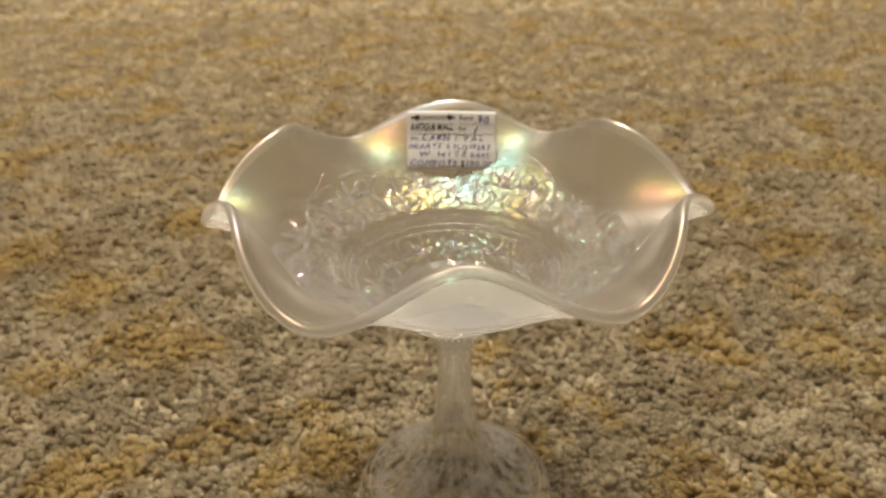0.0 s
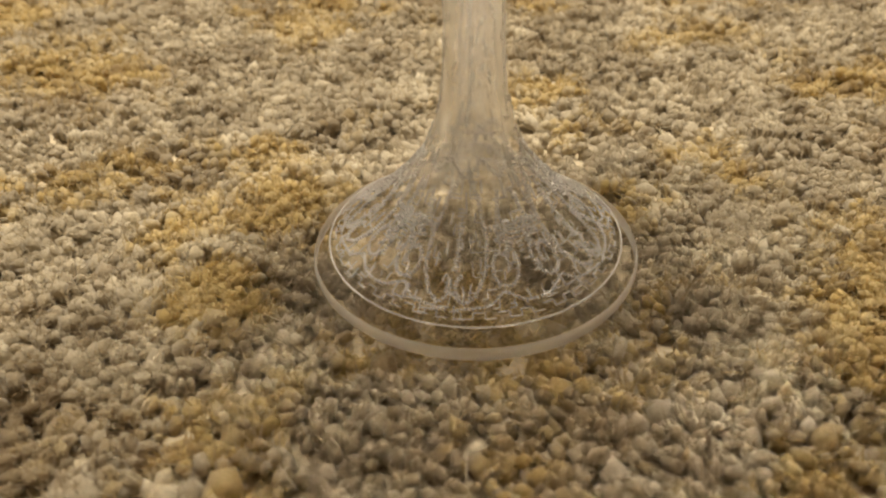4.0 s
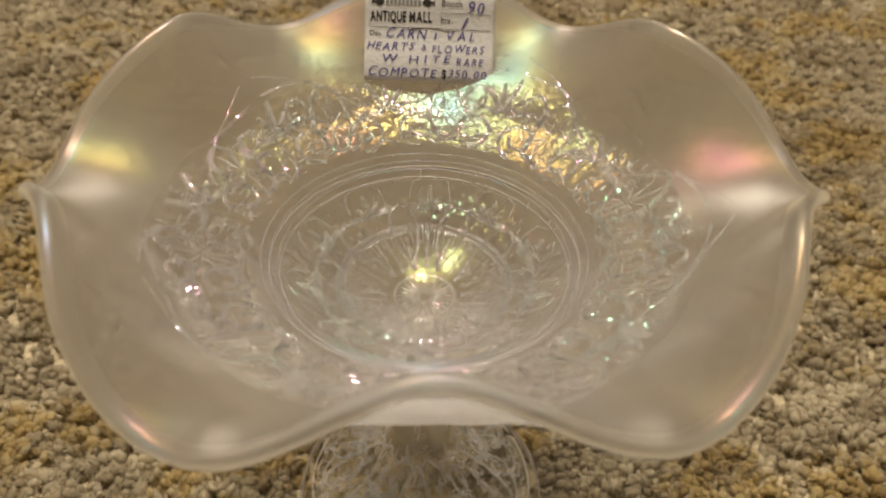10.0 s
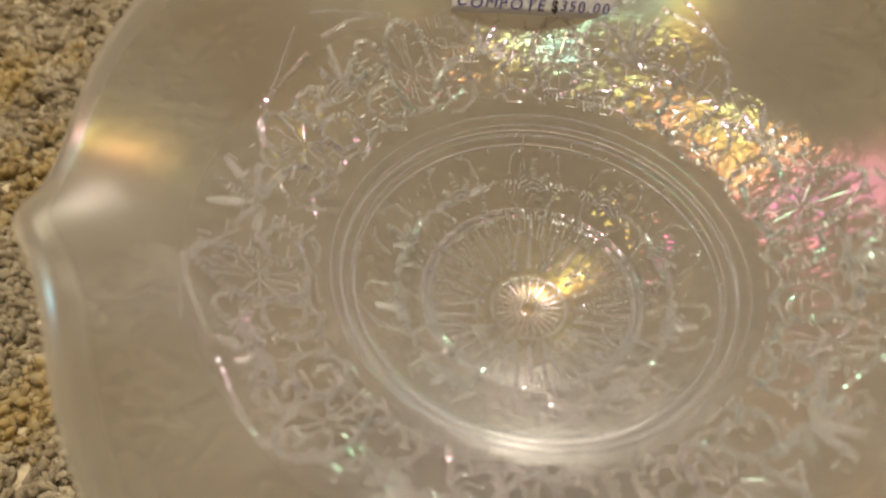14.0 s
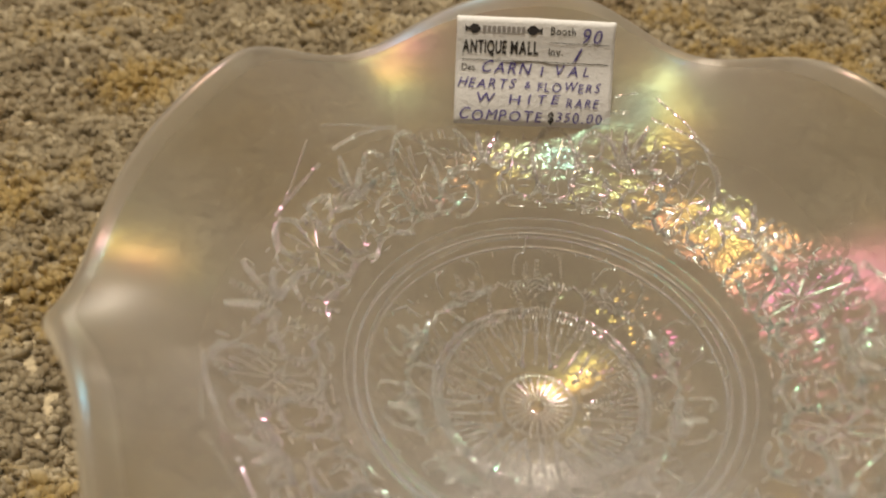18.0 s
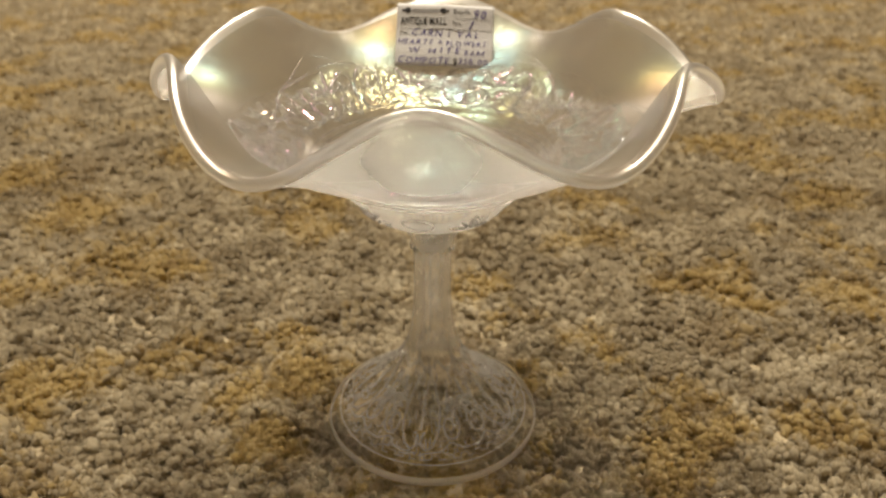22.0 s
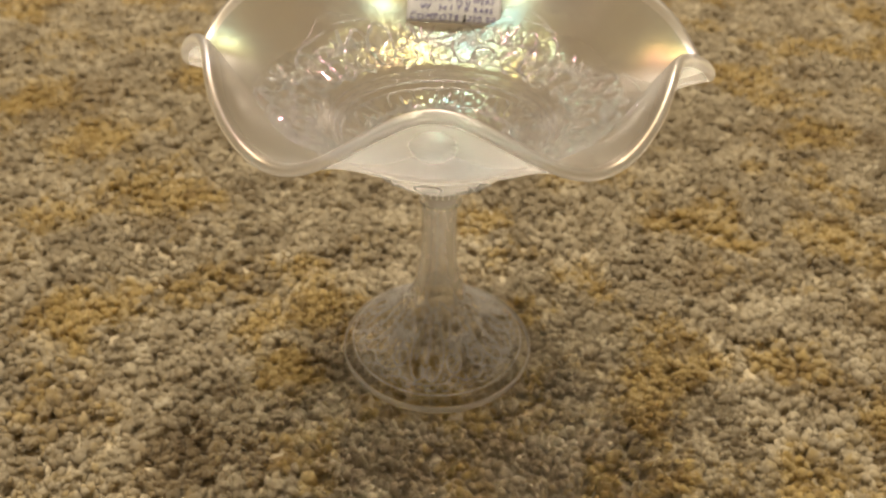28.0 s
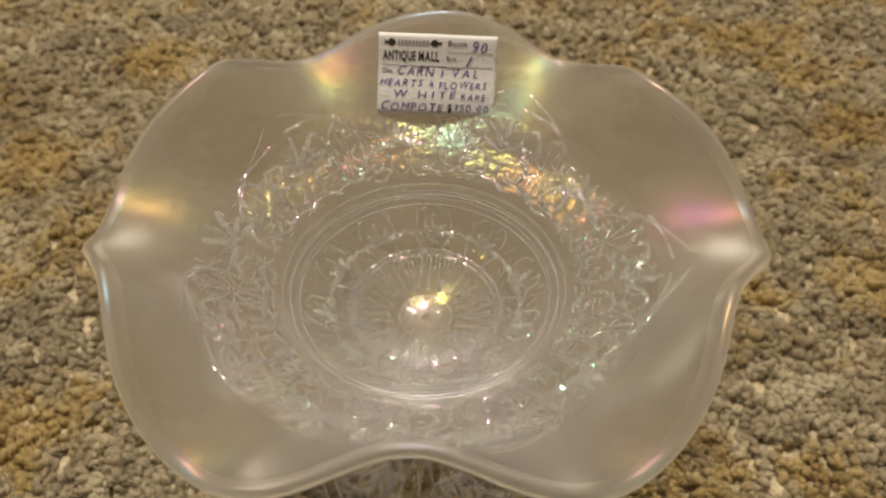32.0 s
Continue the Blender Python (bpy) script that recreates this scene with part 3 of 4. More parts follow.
class Relief:
    """Collects small ridges on a face that maps (s in mm, angle in degrees) to a place and a normal."""

    def __init__(self, place, uneven=0.30):
        self.place, self.v, self.f, self.n, self.uneven = place, [], [], 0, uneven

    def ridges(self, at, along, normal, long, wide, tall):
        normal = normal + CUT.normal(0, self.uneven, normal.shape)
        normal = normal - (normal * along).sum(1)[:, None] * along * CUT.uniform(0.6, 1.0, (len(at), 1))
        normal /= np.linalg.norm(normal, axis=1)[:, None]
        side = np.cross(normal, along)
        side /= np.linalg.norm(side, axis=1)[:, None] + 1e-9
        v = (BEAD_V[None, :, 0:1] * (along * long)[:, None] + BEAD_V[None, :, 1:2] * (side * wide)[:, None] + BEAD_V[None, :, 2:3] * (normal * tall)[:, None]) + at[:, None]
        self.f.append((BEAD_F[None] + (self.n + np.arange(len(at)) * len(BEAD_V))[:, None, None]).reshape(-1, 3))
        self.v.append(v.reshape(-1, 3))
        self.n += len(at) * len(BEAD_V)

    def sampled(self, pts, step):
        pts = np.array(pts, float)
        fine = np.stack([np.interp(np.linspace(0, len(pts) - 1, 12 * len(pts)), np.arange(len(pts)), pts[:, k]) for k in (0, 1)], 1)
        p, nrm = self.place(fine[:, 0], np.radians(fine[:, 1]))
        d = np.concatenate([[0], np.cumsum(np.linalg.norm(np.diff(p, axis=0), axis=1))])
        t = np.arange(step * 0.5, d[-1], step)
        at = np.stack([np.interp(t, d, p[:, k]) for k in range(3)], 1)
        nn = np.stack([np.interp(t, d, nrm[:, k]) for k in range(3)], 1)
        al = np.stack([np.interp(t, d, np.gradient(p[:, k], d + np.arange(len(d)) * 1e-9)) for k in range(3)], 1)
        al /= np.linalg.norm(al, axis=1)[:, None] + 1e-9
        nn /= np.linalg.norm(nn, axis=1)[:, None]
        return at, al, nn

    def rope(self, pts, step=1.10, wide=0.50, tall=0.85, fill=0.28):
        at, al, nn = self.sampled(pts, step)
        if len(at):
            if not np.isscalar(wide):
                wide = np.interp(np.linspace(0, 1, len(at)), np.linspace(0, 1, len(wide)), wide)[:, None]
            self.ridges(at, al, nn, step * fill, wide, tall)

    def bar(self, a, b, wide=0.26, tall=0.36):
        """One straight thin ridge."""
        p, nrm = self.place(np.array([a[0], b[0]]), np.radians([a[1], b[1]]))
        d = p[1] - p[0]
        ln = np.linalg.norm(d)
        nn = nrm.mean(0)
        nn /= np.linalg.norm(nn)
        self.ridges(p.mean(0)[None], (d / ln)[None], nn[None], ln * 0.5, wide, tall)

    def done(self, name, mat, parent, label):
        v, f = np.concatenate(self.v) * MM, np.concatenate(self.f)
        return link_mesh(name, array_mesh(name, v, f, False), mat, parent, label)


def on_bowl(s, th):
    """A place and a normal on the softened inner face."""
    s, th = np.broadcast_arrays(np.asarray(s, float), np.asarray(th, float))
    i = np.clip(np.searchsorted(SS, s) - 1, 0, len(SS) - 2)
    u = np.clip((s - SS[i]) / (SS[i + 1] - SS[i]), 0, 1)[..., None]
    q = (th / (2 * np.pi) * AROUND) % AROUND
    j = np.floor(q).astype(int) % AROUND
    w = (q - np.floor(q))[..., None]
    k = (j + 1) % AROUND

    def at(grid):
        return (grid[i, j] * (1 - w) + grid[i, k] * w) * (1 - u) + (grid[i + 1, j] * (1 - w) + grid[i + 1, k] * w) * u

    n = at(normal)
    return at(inner), n / (np.linalg.norm(n, axis=-1, keepdims=True) + 1e-12)


def on_foot(s, th):
    z = np.interp(s, FOOT_TOP[:, 0], FOOT_TOP[:, 1])
    slope = (np.interp(s + 0.3, FOOT_TOP[:, 0], FOOT_TOP[:, 1]) - np.interp(s - 0.3, FOOT_TOP[:, 0], FOOT_TOP[:, 1])) / 0.6
    n = np.stack([-slope * np.cos(th), -slope * np.sin(th), np.ones_like(th)], -1)
    return np.stack([s * np.cos(th), s * np.sin(th), z], -1), n / np.linalg.norm(n, axis=-1, keepdims=True)


def on_base(s, th):
    z = np.interp(s, BASE[::-1, 0], BASE[::-1, 1])
    n = np.stack([0.75 * np.cos(th), 0.75 * np.sin(th), np.full_like(th, -0.66)], -1)
    return np.stack([s * np.cos(th), s * np.sin(th), z], -1), n


def loop(s0, a0, rs, ra, turn=0.0, start=0.0, sweep=360.0, n=40, shrink=1.0):
    """An oval or spiral round (s0, a0): half sizes in mm along the radius and along the ring."""
    out = []
    for k in range(n + 1):
        q = k / n
        t = radians(start + sweep * q)
        g = 1 + (shrink - 1) * q
        u, w = rs * g * math.cos(t), ra * g * math.sin(t)
        c, s = math.cos(radians(turn)), math.sin(radians(turn))
        u, w = c * u - s * w, s * u + c * w
        out.append((s0 + u, a0 + math.degrees(w / s0)))
    return out


def fan(rel, s0, a0, size, petals=7, spread=150.0):
    for k in range(petals):
        t = radians(-spread / 2 + spread * k / (petals - 1))
        ln = size * (1.0 if k % 2 == 0 else 0.85)
        pts = []
        for q in (0.15, 0.5, 1.0):
            bend = 0.25 * math.sin(t) * q * q
            pts.append((s0 + ln * q * math.cos(t + bend), a0 + math.degrees(ln * q * math.sin(t + bend) / s0)))
        rel.rope(pts, 0.95, np.array([0.35, 0.75, 0.9, 0.8, 0.5]), 0.8, 0.32)


def heart_sector(rel, a0, rng):
    """One fifth of the band in the bowl: a fan, two spoked ovals, scrolls, a rope above and a small flower beside them."""
    fan(rel, 48.6, a0, 8.6)
    fan(rel, 49.5, a0 + 36, 8.0, 6, 120)
    for sgn in (-1, 1):
        oc = (48.6, a0 + sgn * 18.6)
        rel.rope(loop(*oc, 8.0, 4.6, sgn * -10))
        for k in range(8):
            t = radians(22.5 + 45 * k)
            rel.bar((oc[0] + 0.8 * math.cos(t), oc[1] + math.degrees(0.8 * math.sin(t) / 48)), (oc[0] + 6.4 * math.cos(t), oc[1] + math.degrees(3.6 * math.sin(t) / 48)), 0.18, 0.3)
        rel.rope(loop(44.8, a0 + sgn * 27.6, 5.4, 5.6, 0, 180, sgn * -450, 60, 0.36))
        rel.rope(loop(44.2, a0 + sgn * 9.4, 5.4, 5.4, 0, 150, sgn * 440, 60, 0.36))
        rel.rope(loop(52.6, a0 + sgn * 27.4, 3.8, 3.6, 0, 200, sgn * 420, 40, 0.4))
        rel.rope([(40.4, a0 + sgn * 1), (42.6, a0 + sgn * 8), (40.2, a0 + sgn * 15), (42.0, a0 + sgn * 22), (40.2, a0 + sgn * 29), (41.5, a0 + sgn * 36)], 0.9, 0.4, 0.4)
        rel.rope([(51.5, a0 + sgn * 8.5), (57.5, a0 + sgn * 20), (62.0, a0 + sgn * 34)], 0.9, 0.35, 0.25)
        rel.rope([(57.5, a0 + sgn * 18), (58.2, a0 + sgn * 26), (58.6, a0 + sgn * 34)], 0.9, 0.5, 0.35)
        for _ in range(120):
            s = rng.uniform(39.5, 55.0)
            a = a0 + sgn * rng.uniform(2, 36)
            s = 42.5 + round((s - 42.5) / 1.5) * 1.5
            if rng.random() < 0.6:
                d = math.degrees(rng.uniform(1.0, 2.1) / s)
                rel.bar((s, a - d * 0.5), (s, a + d * 0.5), 0.16, 0.22)
            else:
                rel.bar((s, a), (s + 1.5, a + rng.uniform(-0.4, 0.4)), 0.16, 0.22)


FAN_AT = 28.5
for k in range(5):
    rel = Relief(on_bowl)
    heart_sector(rel, FAN_AT + 72 * k, random.Random(40 + k))
    rel.done("heart_scroll_relief", relief_glass, bowl, "moulded beaded hearts, spoked ovals and fan flower")


def ring_tube(s, place, thick, mat, parent, label):
    """One smooth thin ring lying on a face."""
    a = np.linspace(0, 2 * np.pi, 180, endpoint=False)
    p, n = place(np.full_like(a, s), a)
    out = np.stack([np.cos(a), np.sin(a), np.zeros_like(a)], -1)
    side = out - (out * n).sum(1)[:, None] * n
    side /= np.linalg.norm(side, axis=1)[:, None]
    v, f = rings_mesh([p + thick * (n * math.sin(q) + side * math.cos(q)) for q in np.linspace(0, 2 * math.pi, 9)])
    return link_mesh("ring_relief", array_mesh("ring_relief", v, f), mat, parent, label)


for s in (33.4, 35.2, 37.0):
    ring_tube(s, on_bowl, 0.20, bowl_glass, bowl, "thin moulded ring round the middle")
rel = Relief(on_bowl)
for k in range(10):
    a = 36 * k + 32
    rel.rope([(9, a), (15, a - 9), (21, a - 10), (24.5, a - 6.5), (26, a), (24.5, a + 6.5), (21, a + 10), (15, a + 9), (9, a)], 0.86, 0.42, 0.55)
    rel.rope([(12, a), (18.0, a)], 0.8, 0.5, 0.35)
    fan(rel, 23.5, a + 18, 6.0, 5, 110)
    rel.rope([(9, a + 18), (14, a + 18), (18.5, a + 18)], 0.8, 0.45, 0.4)
    rel.rope([(27.0, a + 7), (30.5, a + 9), (31.5, a + 14)], 0.8, 0.36, 0.4)
    rel.rope([(27.0, a - 7), (30.5, a - 9), (31.5, a - 14)], 0.8, 0.36, 0.4)
rel.rope([(20.6, a) for a in range(0, 361, 5)], 0.75, 0.55, 0.6)
rel.rope([(19.3, a) for a in range(0, 361, 5)], 0.75, 0.7, 0.55)
for k in range(40):
    rel.bar((14.5 + CUT.uniform(0, 2.5), 9 * k), (18.4, 9 * k + CUT.uniform(-1, 1)), 0.2, 0.3)
for _ in range(420):
    s, a, lean = CUT.uniform(9, 33.5), CUT.uniform(0, 360), CUT.uniform(-0.7, 0.7)
    h = CUT.uniform(0.5, 1.3)
    rel.bar((s, a), (s + h, a + math.degrees(lean * h / s)), 0.17, 0.24)
rel.done("flower_relief", relief_glass, bowl, "moulded beaded flower in the bowl's middle")
rel = Relief(on_bowl, 0.06)
for k in range(26):
    a = 360 * k / 26
    rel.bar((2.2, a), (6.6, a), 0.2, 0.3)
rel.rope([(1.7, a) for a in range(0, 361, 12)], 0.62, 0.34, 0.3)
rel.rope([(7.2, a) for a in range(0, 361, 8)], 0.7, 0.4, 0.3)
rel.done("star_relief", relief_glass, bowl, "small moulded star at the bowl's centre")

for k in range(5):
    a0 = 262 + 72 * k
    rng5 = random.Random(70 + k)
    rel = Relief(on_foot, 0.55)
    for sgn in (-1, 1):
        # two strings of a long heart that meet at the stem, curled in at their ends
        rel.rope([(10.5, a0 + sgn * 3), (14, a0 + sgn * 13), (19, a0 + sgn * 17), (24, a0 + sgn * 15), (28.0, a0 + sgn * 10), (29.4, a0 + sgn * 5), (28.0, a0 + sgn * 1.2), (25.5, a0 + sgn * 1.6), (24.6, a0 + sgn * 4.5)], 0.7, 0.55, 0.5, 0.36)
        rel.rope(loop(23.5, a0 + sgn * 24, 4.4, 3.6, 0, 180, sgn * -520, 60, 0.25), 0.7, 0.5, 0.5, 0.36)
        rel.rope([(13.0, a0 + sgn * 30), (17, a0 + sgn * 25), (20, a0 + sgn * 25)], 0.7, 0.5, 0.5, 0.36)
        rel.rope([(11.4, a0 + sgn * 36), (9.6, a0 + sgn * 18), (11.4, a0)], 0.75, 0.5, 0.5, 0.4)
        rel.rope([(30.5, a0 + sgn * 1), (29.6, a0 + sgn * 16), (27.4, a0 + sgn * 22), (29.4, a0 + sgn * 30), (29.6, a0 + sgn * 36)], 0.75, 0.4, 0.4, 0.4)
    fan(rel, 16.5, a0 + 36, 6.5, 7, 130)
    rel.rope([(15, a0), (20, a0 + 1), (24, a0)], 0.7, 0.8, 0.4, 0.36)
    # short keyed lines between the scrolls and a row of small steps near the edge
    for _ in range(95):
        s, a = rng5.uniform(9, 31.5), a0 + rng5.uniform(-36, 36)
        h = rng5.uniform(0.5, 1.3)
        q = math.degrees(h / s)
        w = rng5.uniform(0.13, 0.22)
        rel.bar((s - h, a), (s + h, a + rng5.uniform(-1, 1)), w, rng5.uniform(0.2, 0.42))
        if rng5.random() < 0.6:
            rel.bar((s + h, a), (s + h, a + rng5.choice((-1, 1)) * 2 * q), w, rng5.uniform(0.2, 0.42))
    for q in range(16):
        a = a0 - 36 + 4.5 * q
        rel.bar((30.8 + (q % 2) * 1.1, a), (30.8 + (q % 2) * 1.1, a + 4.2), 0.16, 0.3)
        if q % 4:
            rel.bar((30.8, a), (32.0, a), 0.16, 0.3)
    rel.done("scroll_relief", foot_relief_glass, foot, "moulded scrolls and fan on the foot")


def on_stem(s, th):
    """s is the height in mm."""
    prof = np.array(STEM)[::-1]
    r = np.interp(s, prof[:, 1], prof[:, 0])
    n = np.stack([np.cos(th), np.sin(th), np.zeros_like(th)], -1)
    return np.stack([r * np.cos(th), r * np.sin(th), s], -1), n


# added whitened ridges stand in for the bright glints on the smooth stem
rel = Relief(on_stem)
rnd = random.Random(8)
for k in range(10):
    a = 36 * k + 8
    if k % 2:
        rel.rope([(36, a), (46, a + 5), (58, a + 3), (67, a + 4)], 0.8, 0.3, 0.3, 0.4)
    for _ in range(9):
        s, c = rnd.uniform(35, 66), a + rnd.uniform(-14, 14)
        rel.bar((s, c), (s + rnd.uniform(0.8, 2.4), c + rnd.uniform(-7, 7)), 0.18, 0.26)
rel.done("glint_relief", foot_relief_glass, compote, "fine whitened ridges standing in for glints on the stem")
rel = Relief(on_base)
for k in range(5):
    rel.rope(loop(25.0, 262 + 72 * k, 2.6, 4.4), 0.8, 0.4, 0.35)
    fan(rel, 22.5, 298 + 72 * k, 6.0, 5, 130)
rel.done("scroll_relief", matt_glass, bowl, "faint moulded scrolls under the bowl")
for s in (33.2, 35.4):
    ring_tube(s, on_base, 0.34, lip_glass, bowl, "thin moulded ring low on the outside")
ring_tube(33.4, on_foot, 0.22, foot_edge_glass, foot, "thin moulded ring near the foot's edge")


def on_collar(s, th):
    """s is the height in mm."""
    prof = np.array(COLLAR)[::-1]
    r = np.interp(s, prof[:, 1], prof[:, 0])
    n = np.stack([np.cos(th), np.sin(th), np.zeros_like(th)], -1)
    return np.stack([r * np.cos(th), r * np.sin(th), np.full_like(th, s)], -1), n + (0, 0, 1e-3)


rel = Relief(on_collar)
for k in range(24):
    a = 15 * k
    rel.bar((79.6, a), (81.2, a + CUT.uniform(-3, 3)), 0.5, 0.45)
    rel.bar((74.0, a + 7), (76.4, a + 7 + CUT.uniform(-3, 3)), 0.32, 0.3)
rel.done("cut_relief", foot_relief_glass, compote, "sparkling cut edge round the collar")
bead_v, bead_f = ico(2)
bead_mesh = array_mesh("bead", bead_v * 0.0011, bead_f)
bead_mesh.materials.append(bead_glass)
for k in range(18):
    a = 2 * math.pi * k / 18
    bead = new("bead", bead_mesh)
    bead.parent = compote
    bead.location = (0.0067 * math.cos(a), 0.0067 * math.sin(a), 0.0696)

# ---- the price tag stuck inside the bowl ----
tag = tagged(new("price_tag"), "white paper price tag with blue handwriting stuck inside the glass bowl", "price tag")
TAG_W, TAG_H = 35.6, 23.6


def on_tag(u, w, lift=0.0):
    """Millimetres across and up the tag, from its lower middle, to the world; a soft fold runs up its middle."""
    up = Vector((0.0, 0.578, 0.816))
    out = Vector((0.0, -0.816, 0.578))
    u, w = u + 0.028 * w, w - 0.028 * u
    bulge = 0.9 * math.exp(-(u / 3.0) ** 2) * 0.5 - 0.0016 * u * u + 0.25 * math.sin(w * 0.35)
    return (Vector((2.1 + u, 57.5, 112.1 - 0.004 * u)) + up * (w - 0.35) + out * (bulge + lift + 1.1)) * MM


bm = bmesh.new()
nu, nw = 36, 18
grid = [[[bm.verts.new(on_tag(TAG_W * (i / nu - 0.5), TAG_H * j / nw, lift)) for i in range(nu + 1)] for j in range(nw + 1)] for lift in (0.0, -0.12)]
for j in range(nw):
    for i in range(nu):
        bm.faces.new((grid[0][j][i], grid[0][j][i + 1], grid[0][j + 1][i + 1], grid[0][j + 1][i]))
        bm.faces.new((grid[1][j][i], grid[1][j + 1][i], grid[1][j + 1][i + 1], grid[1][j][i + 1]))
for line in ([(0, i) for i in range(nu + 1)], [(nw, i) for i in range(nu, -1, -1)], [(j, nu) for j in range(nw + 1)], [(j, 0) for j in range(nw, -1, -1)]):
    for (a, b), (c, d) in zip(line, line[1:]):
        bm.faces.new((grid[0][c][d], grid[0][a][b], grid[1][a][b], grid[1][c][d]))
part("paper", bm, paper, tag)


def flat_shapes(name, polys, mat, lift, label=""):
    """Flat ink shapes laid on the tag; each polygon is a list of (u, w) in mm."""
    bm = bmesh.new()
    for poly in polys:
        vs = [bm.verts.new(on_tag(u, w, lift)) for u, w in poly]
        bm.faces.new(vs)
    return part(name, bm, mat, tag, label, smooth=False)


def written(name, text, u0, u1, w0, high, slant, bold, jit, mat, lift, label=""):
    """A word in the built-in font between u0 and u1 on the line w0, letter by letter; slant and jit give it a hand's unevenness."""
    rnd = random.Random(len(text) * 31 + int(abs(u0) * 10))
    cuts, cursor = [], 0.0
    for ch in text:
        cu = bpy.data.curves.new("letter", "FONT")
        cu.body, cu.size, cu.offset, cu.resolution_u = ch, 1.0, bold, 3
        tmp = bpy.data.objects.new("letter", cu)
        scene.collection.objects.link(tmp)
        me = tmp.to_mesh()
        co = [q.co[:2] for q in me.vertices]
        faces = [tuple(p.vertices) for p in me.polygons]
        tmp.to_mesh_clear()
        bpy.data.objects.remove(tmp)
        bpy.data.curves.remove(cu)
        if co:
            lo, hi = min(x for x, _ in co), max(x for x, _ in co)
            cuts.append(([(x - lo, y) for x, y in co], faces, cursor))
            cursor += hi - lo + (0.10 if jit == 0 else 0.20)
        else:
            cursor += 0.3
    total = cursor - (0.10 if jit == 0 else 0.20)
    sx = (u1 - u0) / max(total, 0.05)
    gap = 0.0
    if jit and sx > high * 1.45 and len(cuts) > 1:
        gap = (u1 - u0 - total * high * 1.45) / (len(cuts) - 1)
        sx = high * 1.45
    bm = bmesh.new()
    for k, (co, faces, at) in enumerate(cuts):
        wob, big = rnd.uniform(-jit, jit), 1 + rnd.uniform(-jit, jit) * 1.5
        vs = []
        for x, y in co:
            y = y * big * high / 0.70
            vs.append(bm.verts.new(on_tag(u0 + k * gap + (at + x) * sx + y * (slant + wob * 1.5), w0 + y + wob * high + x * sx * wob * 1.5, lift)))
        for p in faces:
            try:
                bm.faces.new([vs[i] for i in p])
            except ValueError:
                pass
    return part(name, bm, mat, tag, label, smooth=False)


INK = 0.10
for text, u0, u1, w0, high, bold in (("ANTIQUE", -16.4, -6.6, 15.8, 2.7, 0.03), ("MALL", -5.7, 0.5, 15.8, 2.7, 0.03), ("Booth", 3.1, 8.7, 20.2, 1.75, 0.004),
                                     ("Inv.", 2.9, 6.1, 15.8, 1.65, 0.004), ("Des.", -16.4, -13.1, 11.9, 1.45, 0.004), ("$", 3.5, 4.8, 0.9, 2.4, 0.03)):
    written("printed_word", text, u0, u1, w0, high, 0.0, bold, 0, black_ink, INK, "black printed word")
for text, u0, u1, w0, high, slant in (("90", 10.0, 14.4, 18.9, 3.1, 0.3), ("1", 8.6, 9.1, 14.7, 3.2, 0.55), ("CARN", -12.2, -1.3, 11.4, 2.6, 0.25), ("I", 1.2, 1.6, 11.4, 2.0, 0.25),
                                      ("VAL", 4.2, 12.3, 11.3, 2.4, 0.2), ("HEARTS", -17.2, -4.6, 8.2, 2.2, 0.3), ("&", -2.2, -0.9, 8.3, 1.5, 0.1), ("FLOWERS", 0.7, 14.8, 7.9, 2.1, 0.2),
                                      ("W", -13.2, -9.0, 4.9, 2.2, 0.2), ("H", -5.6, -3.2, 4.9, 2.2, 0.2), ("I", -1.4, -1.0, 4.9, 2.2, 0.2),
                                      ("T", 0.6, 2.6, 4.9, 2.2, 0.2), ("E", 3.9, 5.5, 4.9, 2.2, 0.2), ("RARE", 7.4, 14.6, 4.6, 2.0, 0.25), ("COMPOTE", -16.8, 1.8, 0.9, 2.5, 0.18), ("350.00", 5.2, 15.8, 1.1, 2.3, 0.15)):
    written("handwritten_word", text, u0, u1, w0, high, slant, 0.0, 0.06, blue_ink, INK + 0.04, "blue pen handwriting")


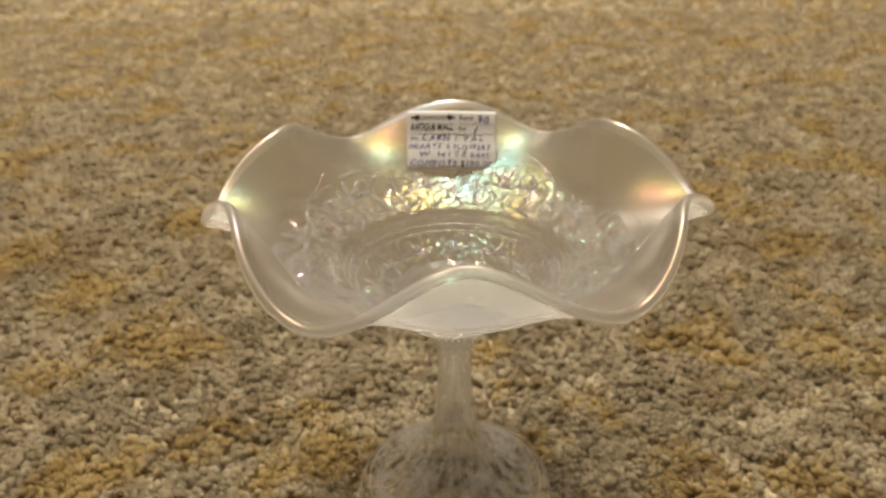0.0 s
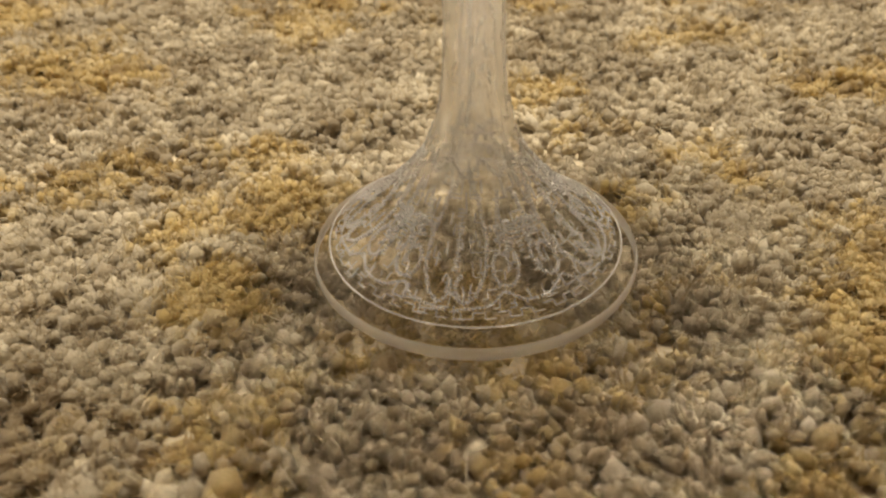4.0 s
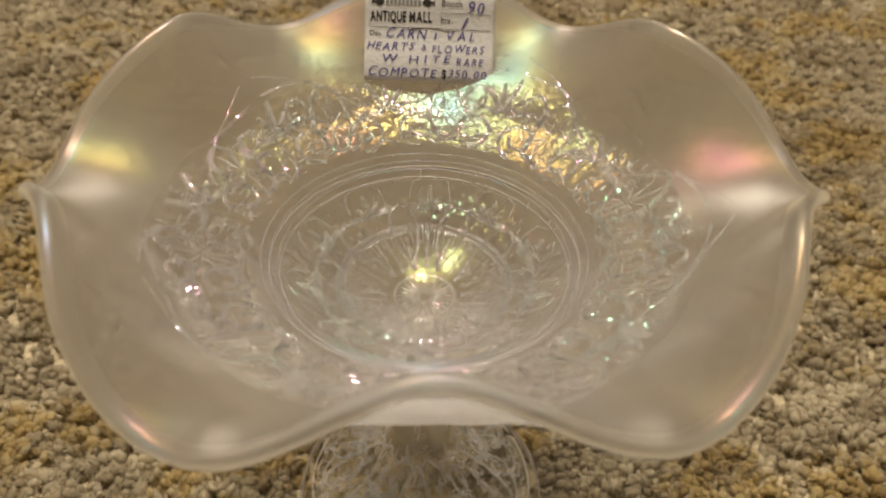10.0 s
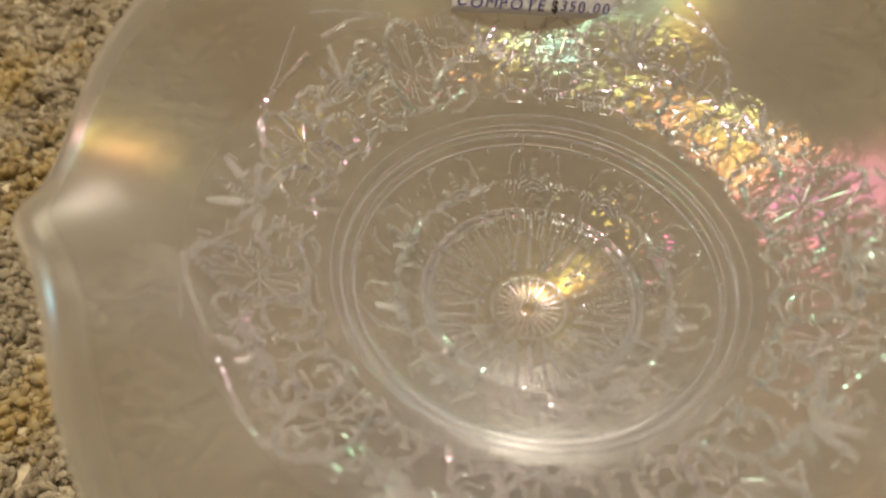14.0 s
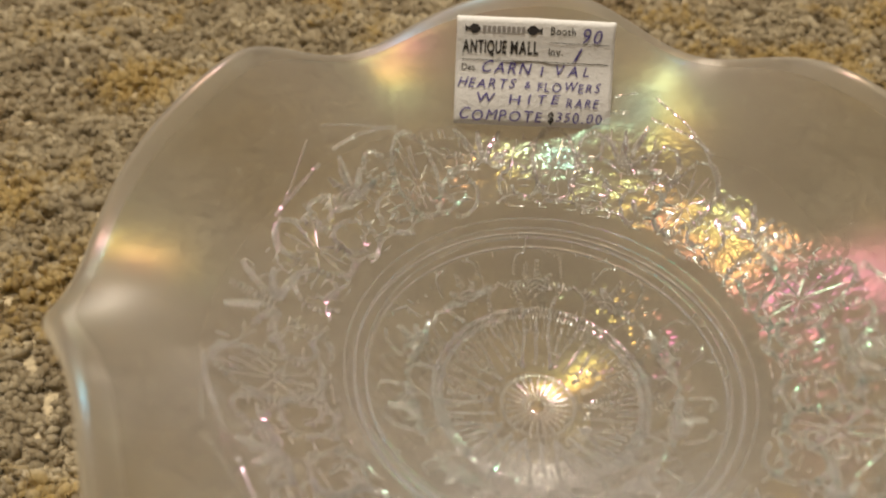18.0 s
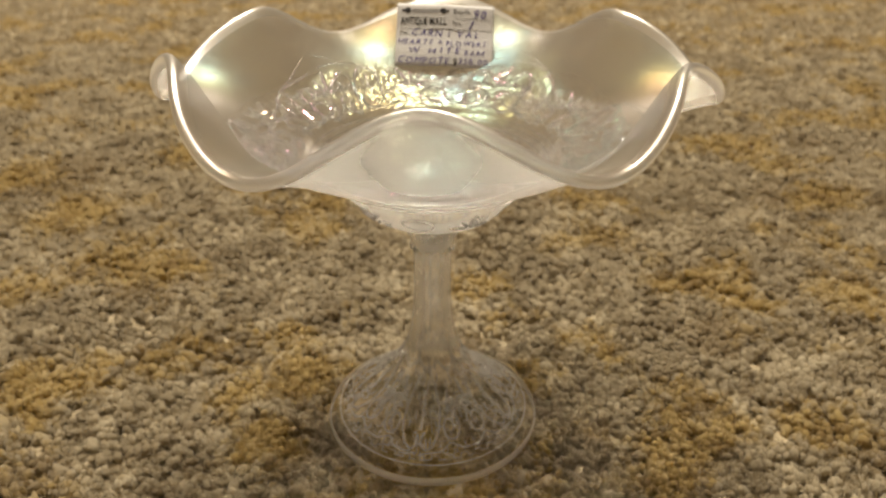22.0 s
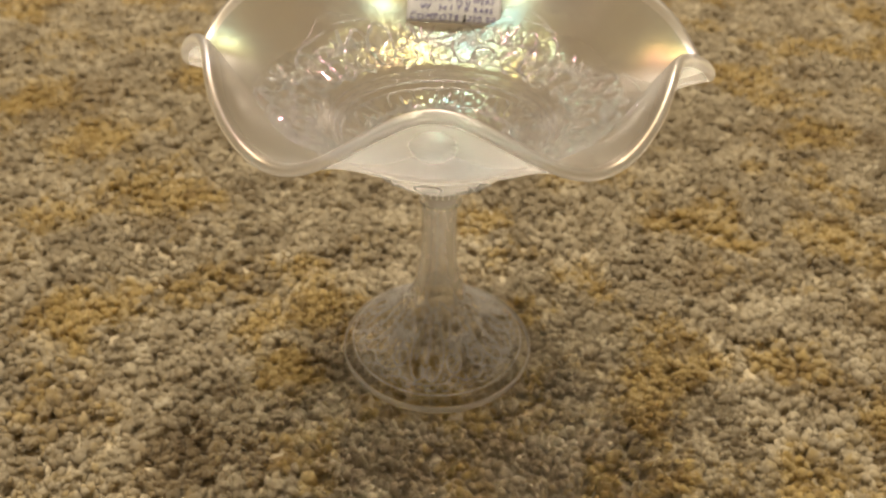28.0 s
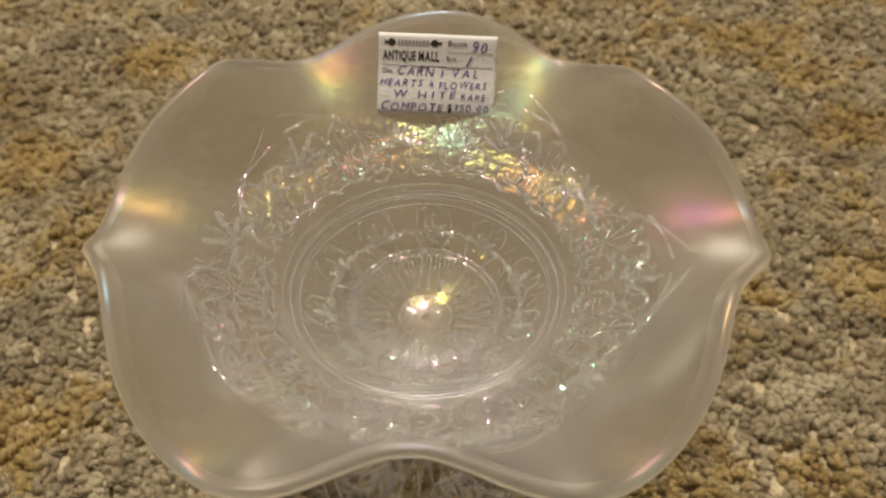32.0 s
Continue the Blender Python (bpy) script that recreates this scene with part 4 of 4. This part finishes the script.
def bar_poly(u0, u1, w0, w1):
    n = max(1, int(abs(u1 - u0) / 1.5))
    low = [(u0 + (u1 - u0) * k / n, w0) for k in range(n + 1)]
    return low + [(u, w1) for u, _ in reversed(low)]


flat_shapes("printed_rule", [bar_poly(-16.4, 16.6, 14.2, 14.34)], black_ink, INK)
flat_shapes("printed_rule", [bar_poly(2.9, 16.6, 18.45, 18.57)], black_ink, INK)


def fish(u, w, sgn):
    body = [(u + sgn * a, w + b) for a, b in ((0.0, 0), (0.8, 0.9), (1.8, 1.1), (2.4, 0.5), (3.0, 0.25), (3.6, 0.8), (3.5, 0), (3.6, -0.8), (3.0, -0.25), (2.4, -0.5), (1.8, -1.1), (0.8, -0.9))]
    return body if sgn > 0 else body[::-1]


flat_shapes("printed_mark", [fish(-12.4, 20.9, -1)], black_ink, INK, "small black printed ornament")
flat_shapes("printed_mark", [fish(-2.4, 20.9, 1)], black_ink, INK, "small black printed ornament")
flat_shapes("printed_bar", [bar_poly(-12.1 + 1.08 * k, -11.3 + 1.08 * k, 20.2, 21.6) for k in range(9)], plain("grey_print", (0.30, 0.29, 0.30)), INK, "grey printed bars")

# ---- things at the far side of the room ----
ottoman = tagged(new("storage_ottoman"), "dark green cloth storage ottoman on the carpet", "ottoman")
ottoman.matrix_world = pose(-0.113, 1.70, 0, 0, 0, 40)
part("body", box(0.54, 0.54, 0.34, (0, 0, 0.168), 0.05, 5), green_cloth, ottoman)
part("lid", box(0.56, 0.56, 0.09, (0, 0, 0.383), 0.035, 4), green_cloth, ottoman, "padded dark green lid")
stool = tagged(new("stool"), "red-brown wooden stool with turned legs", "stool")
stool.matrix_world = pose(-1.03, 1.42, 0, 0, 0, -8)
part("seat", box(0.44, 0.40, 0.035, (0, 0, 0.45), 0.012), red_wood, stool)
for sx in (-1, 1):
    for sy in (-1, 1):
        bm = bmesh.new()
        bmesh.ops.create_cone(bm, cap_ends=True, segments=24, radius1=0.015, radius2=0.022, depth=0.436, matrix=Matrix.Translation((sx * 0.175, sy * 0.155, 0.215)))
        part("leg", bm, red_wood, stool)
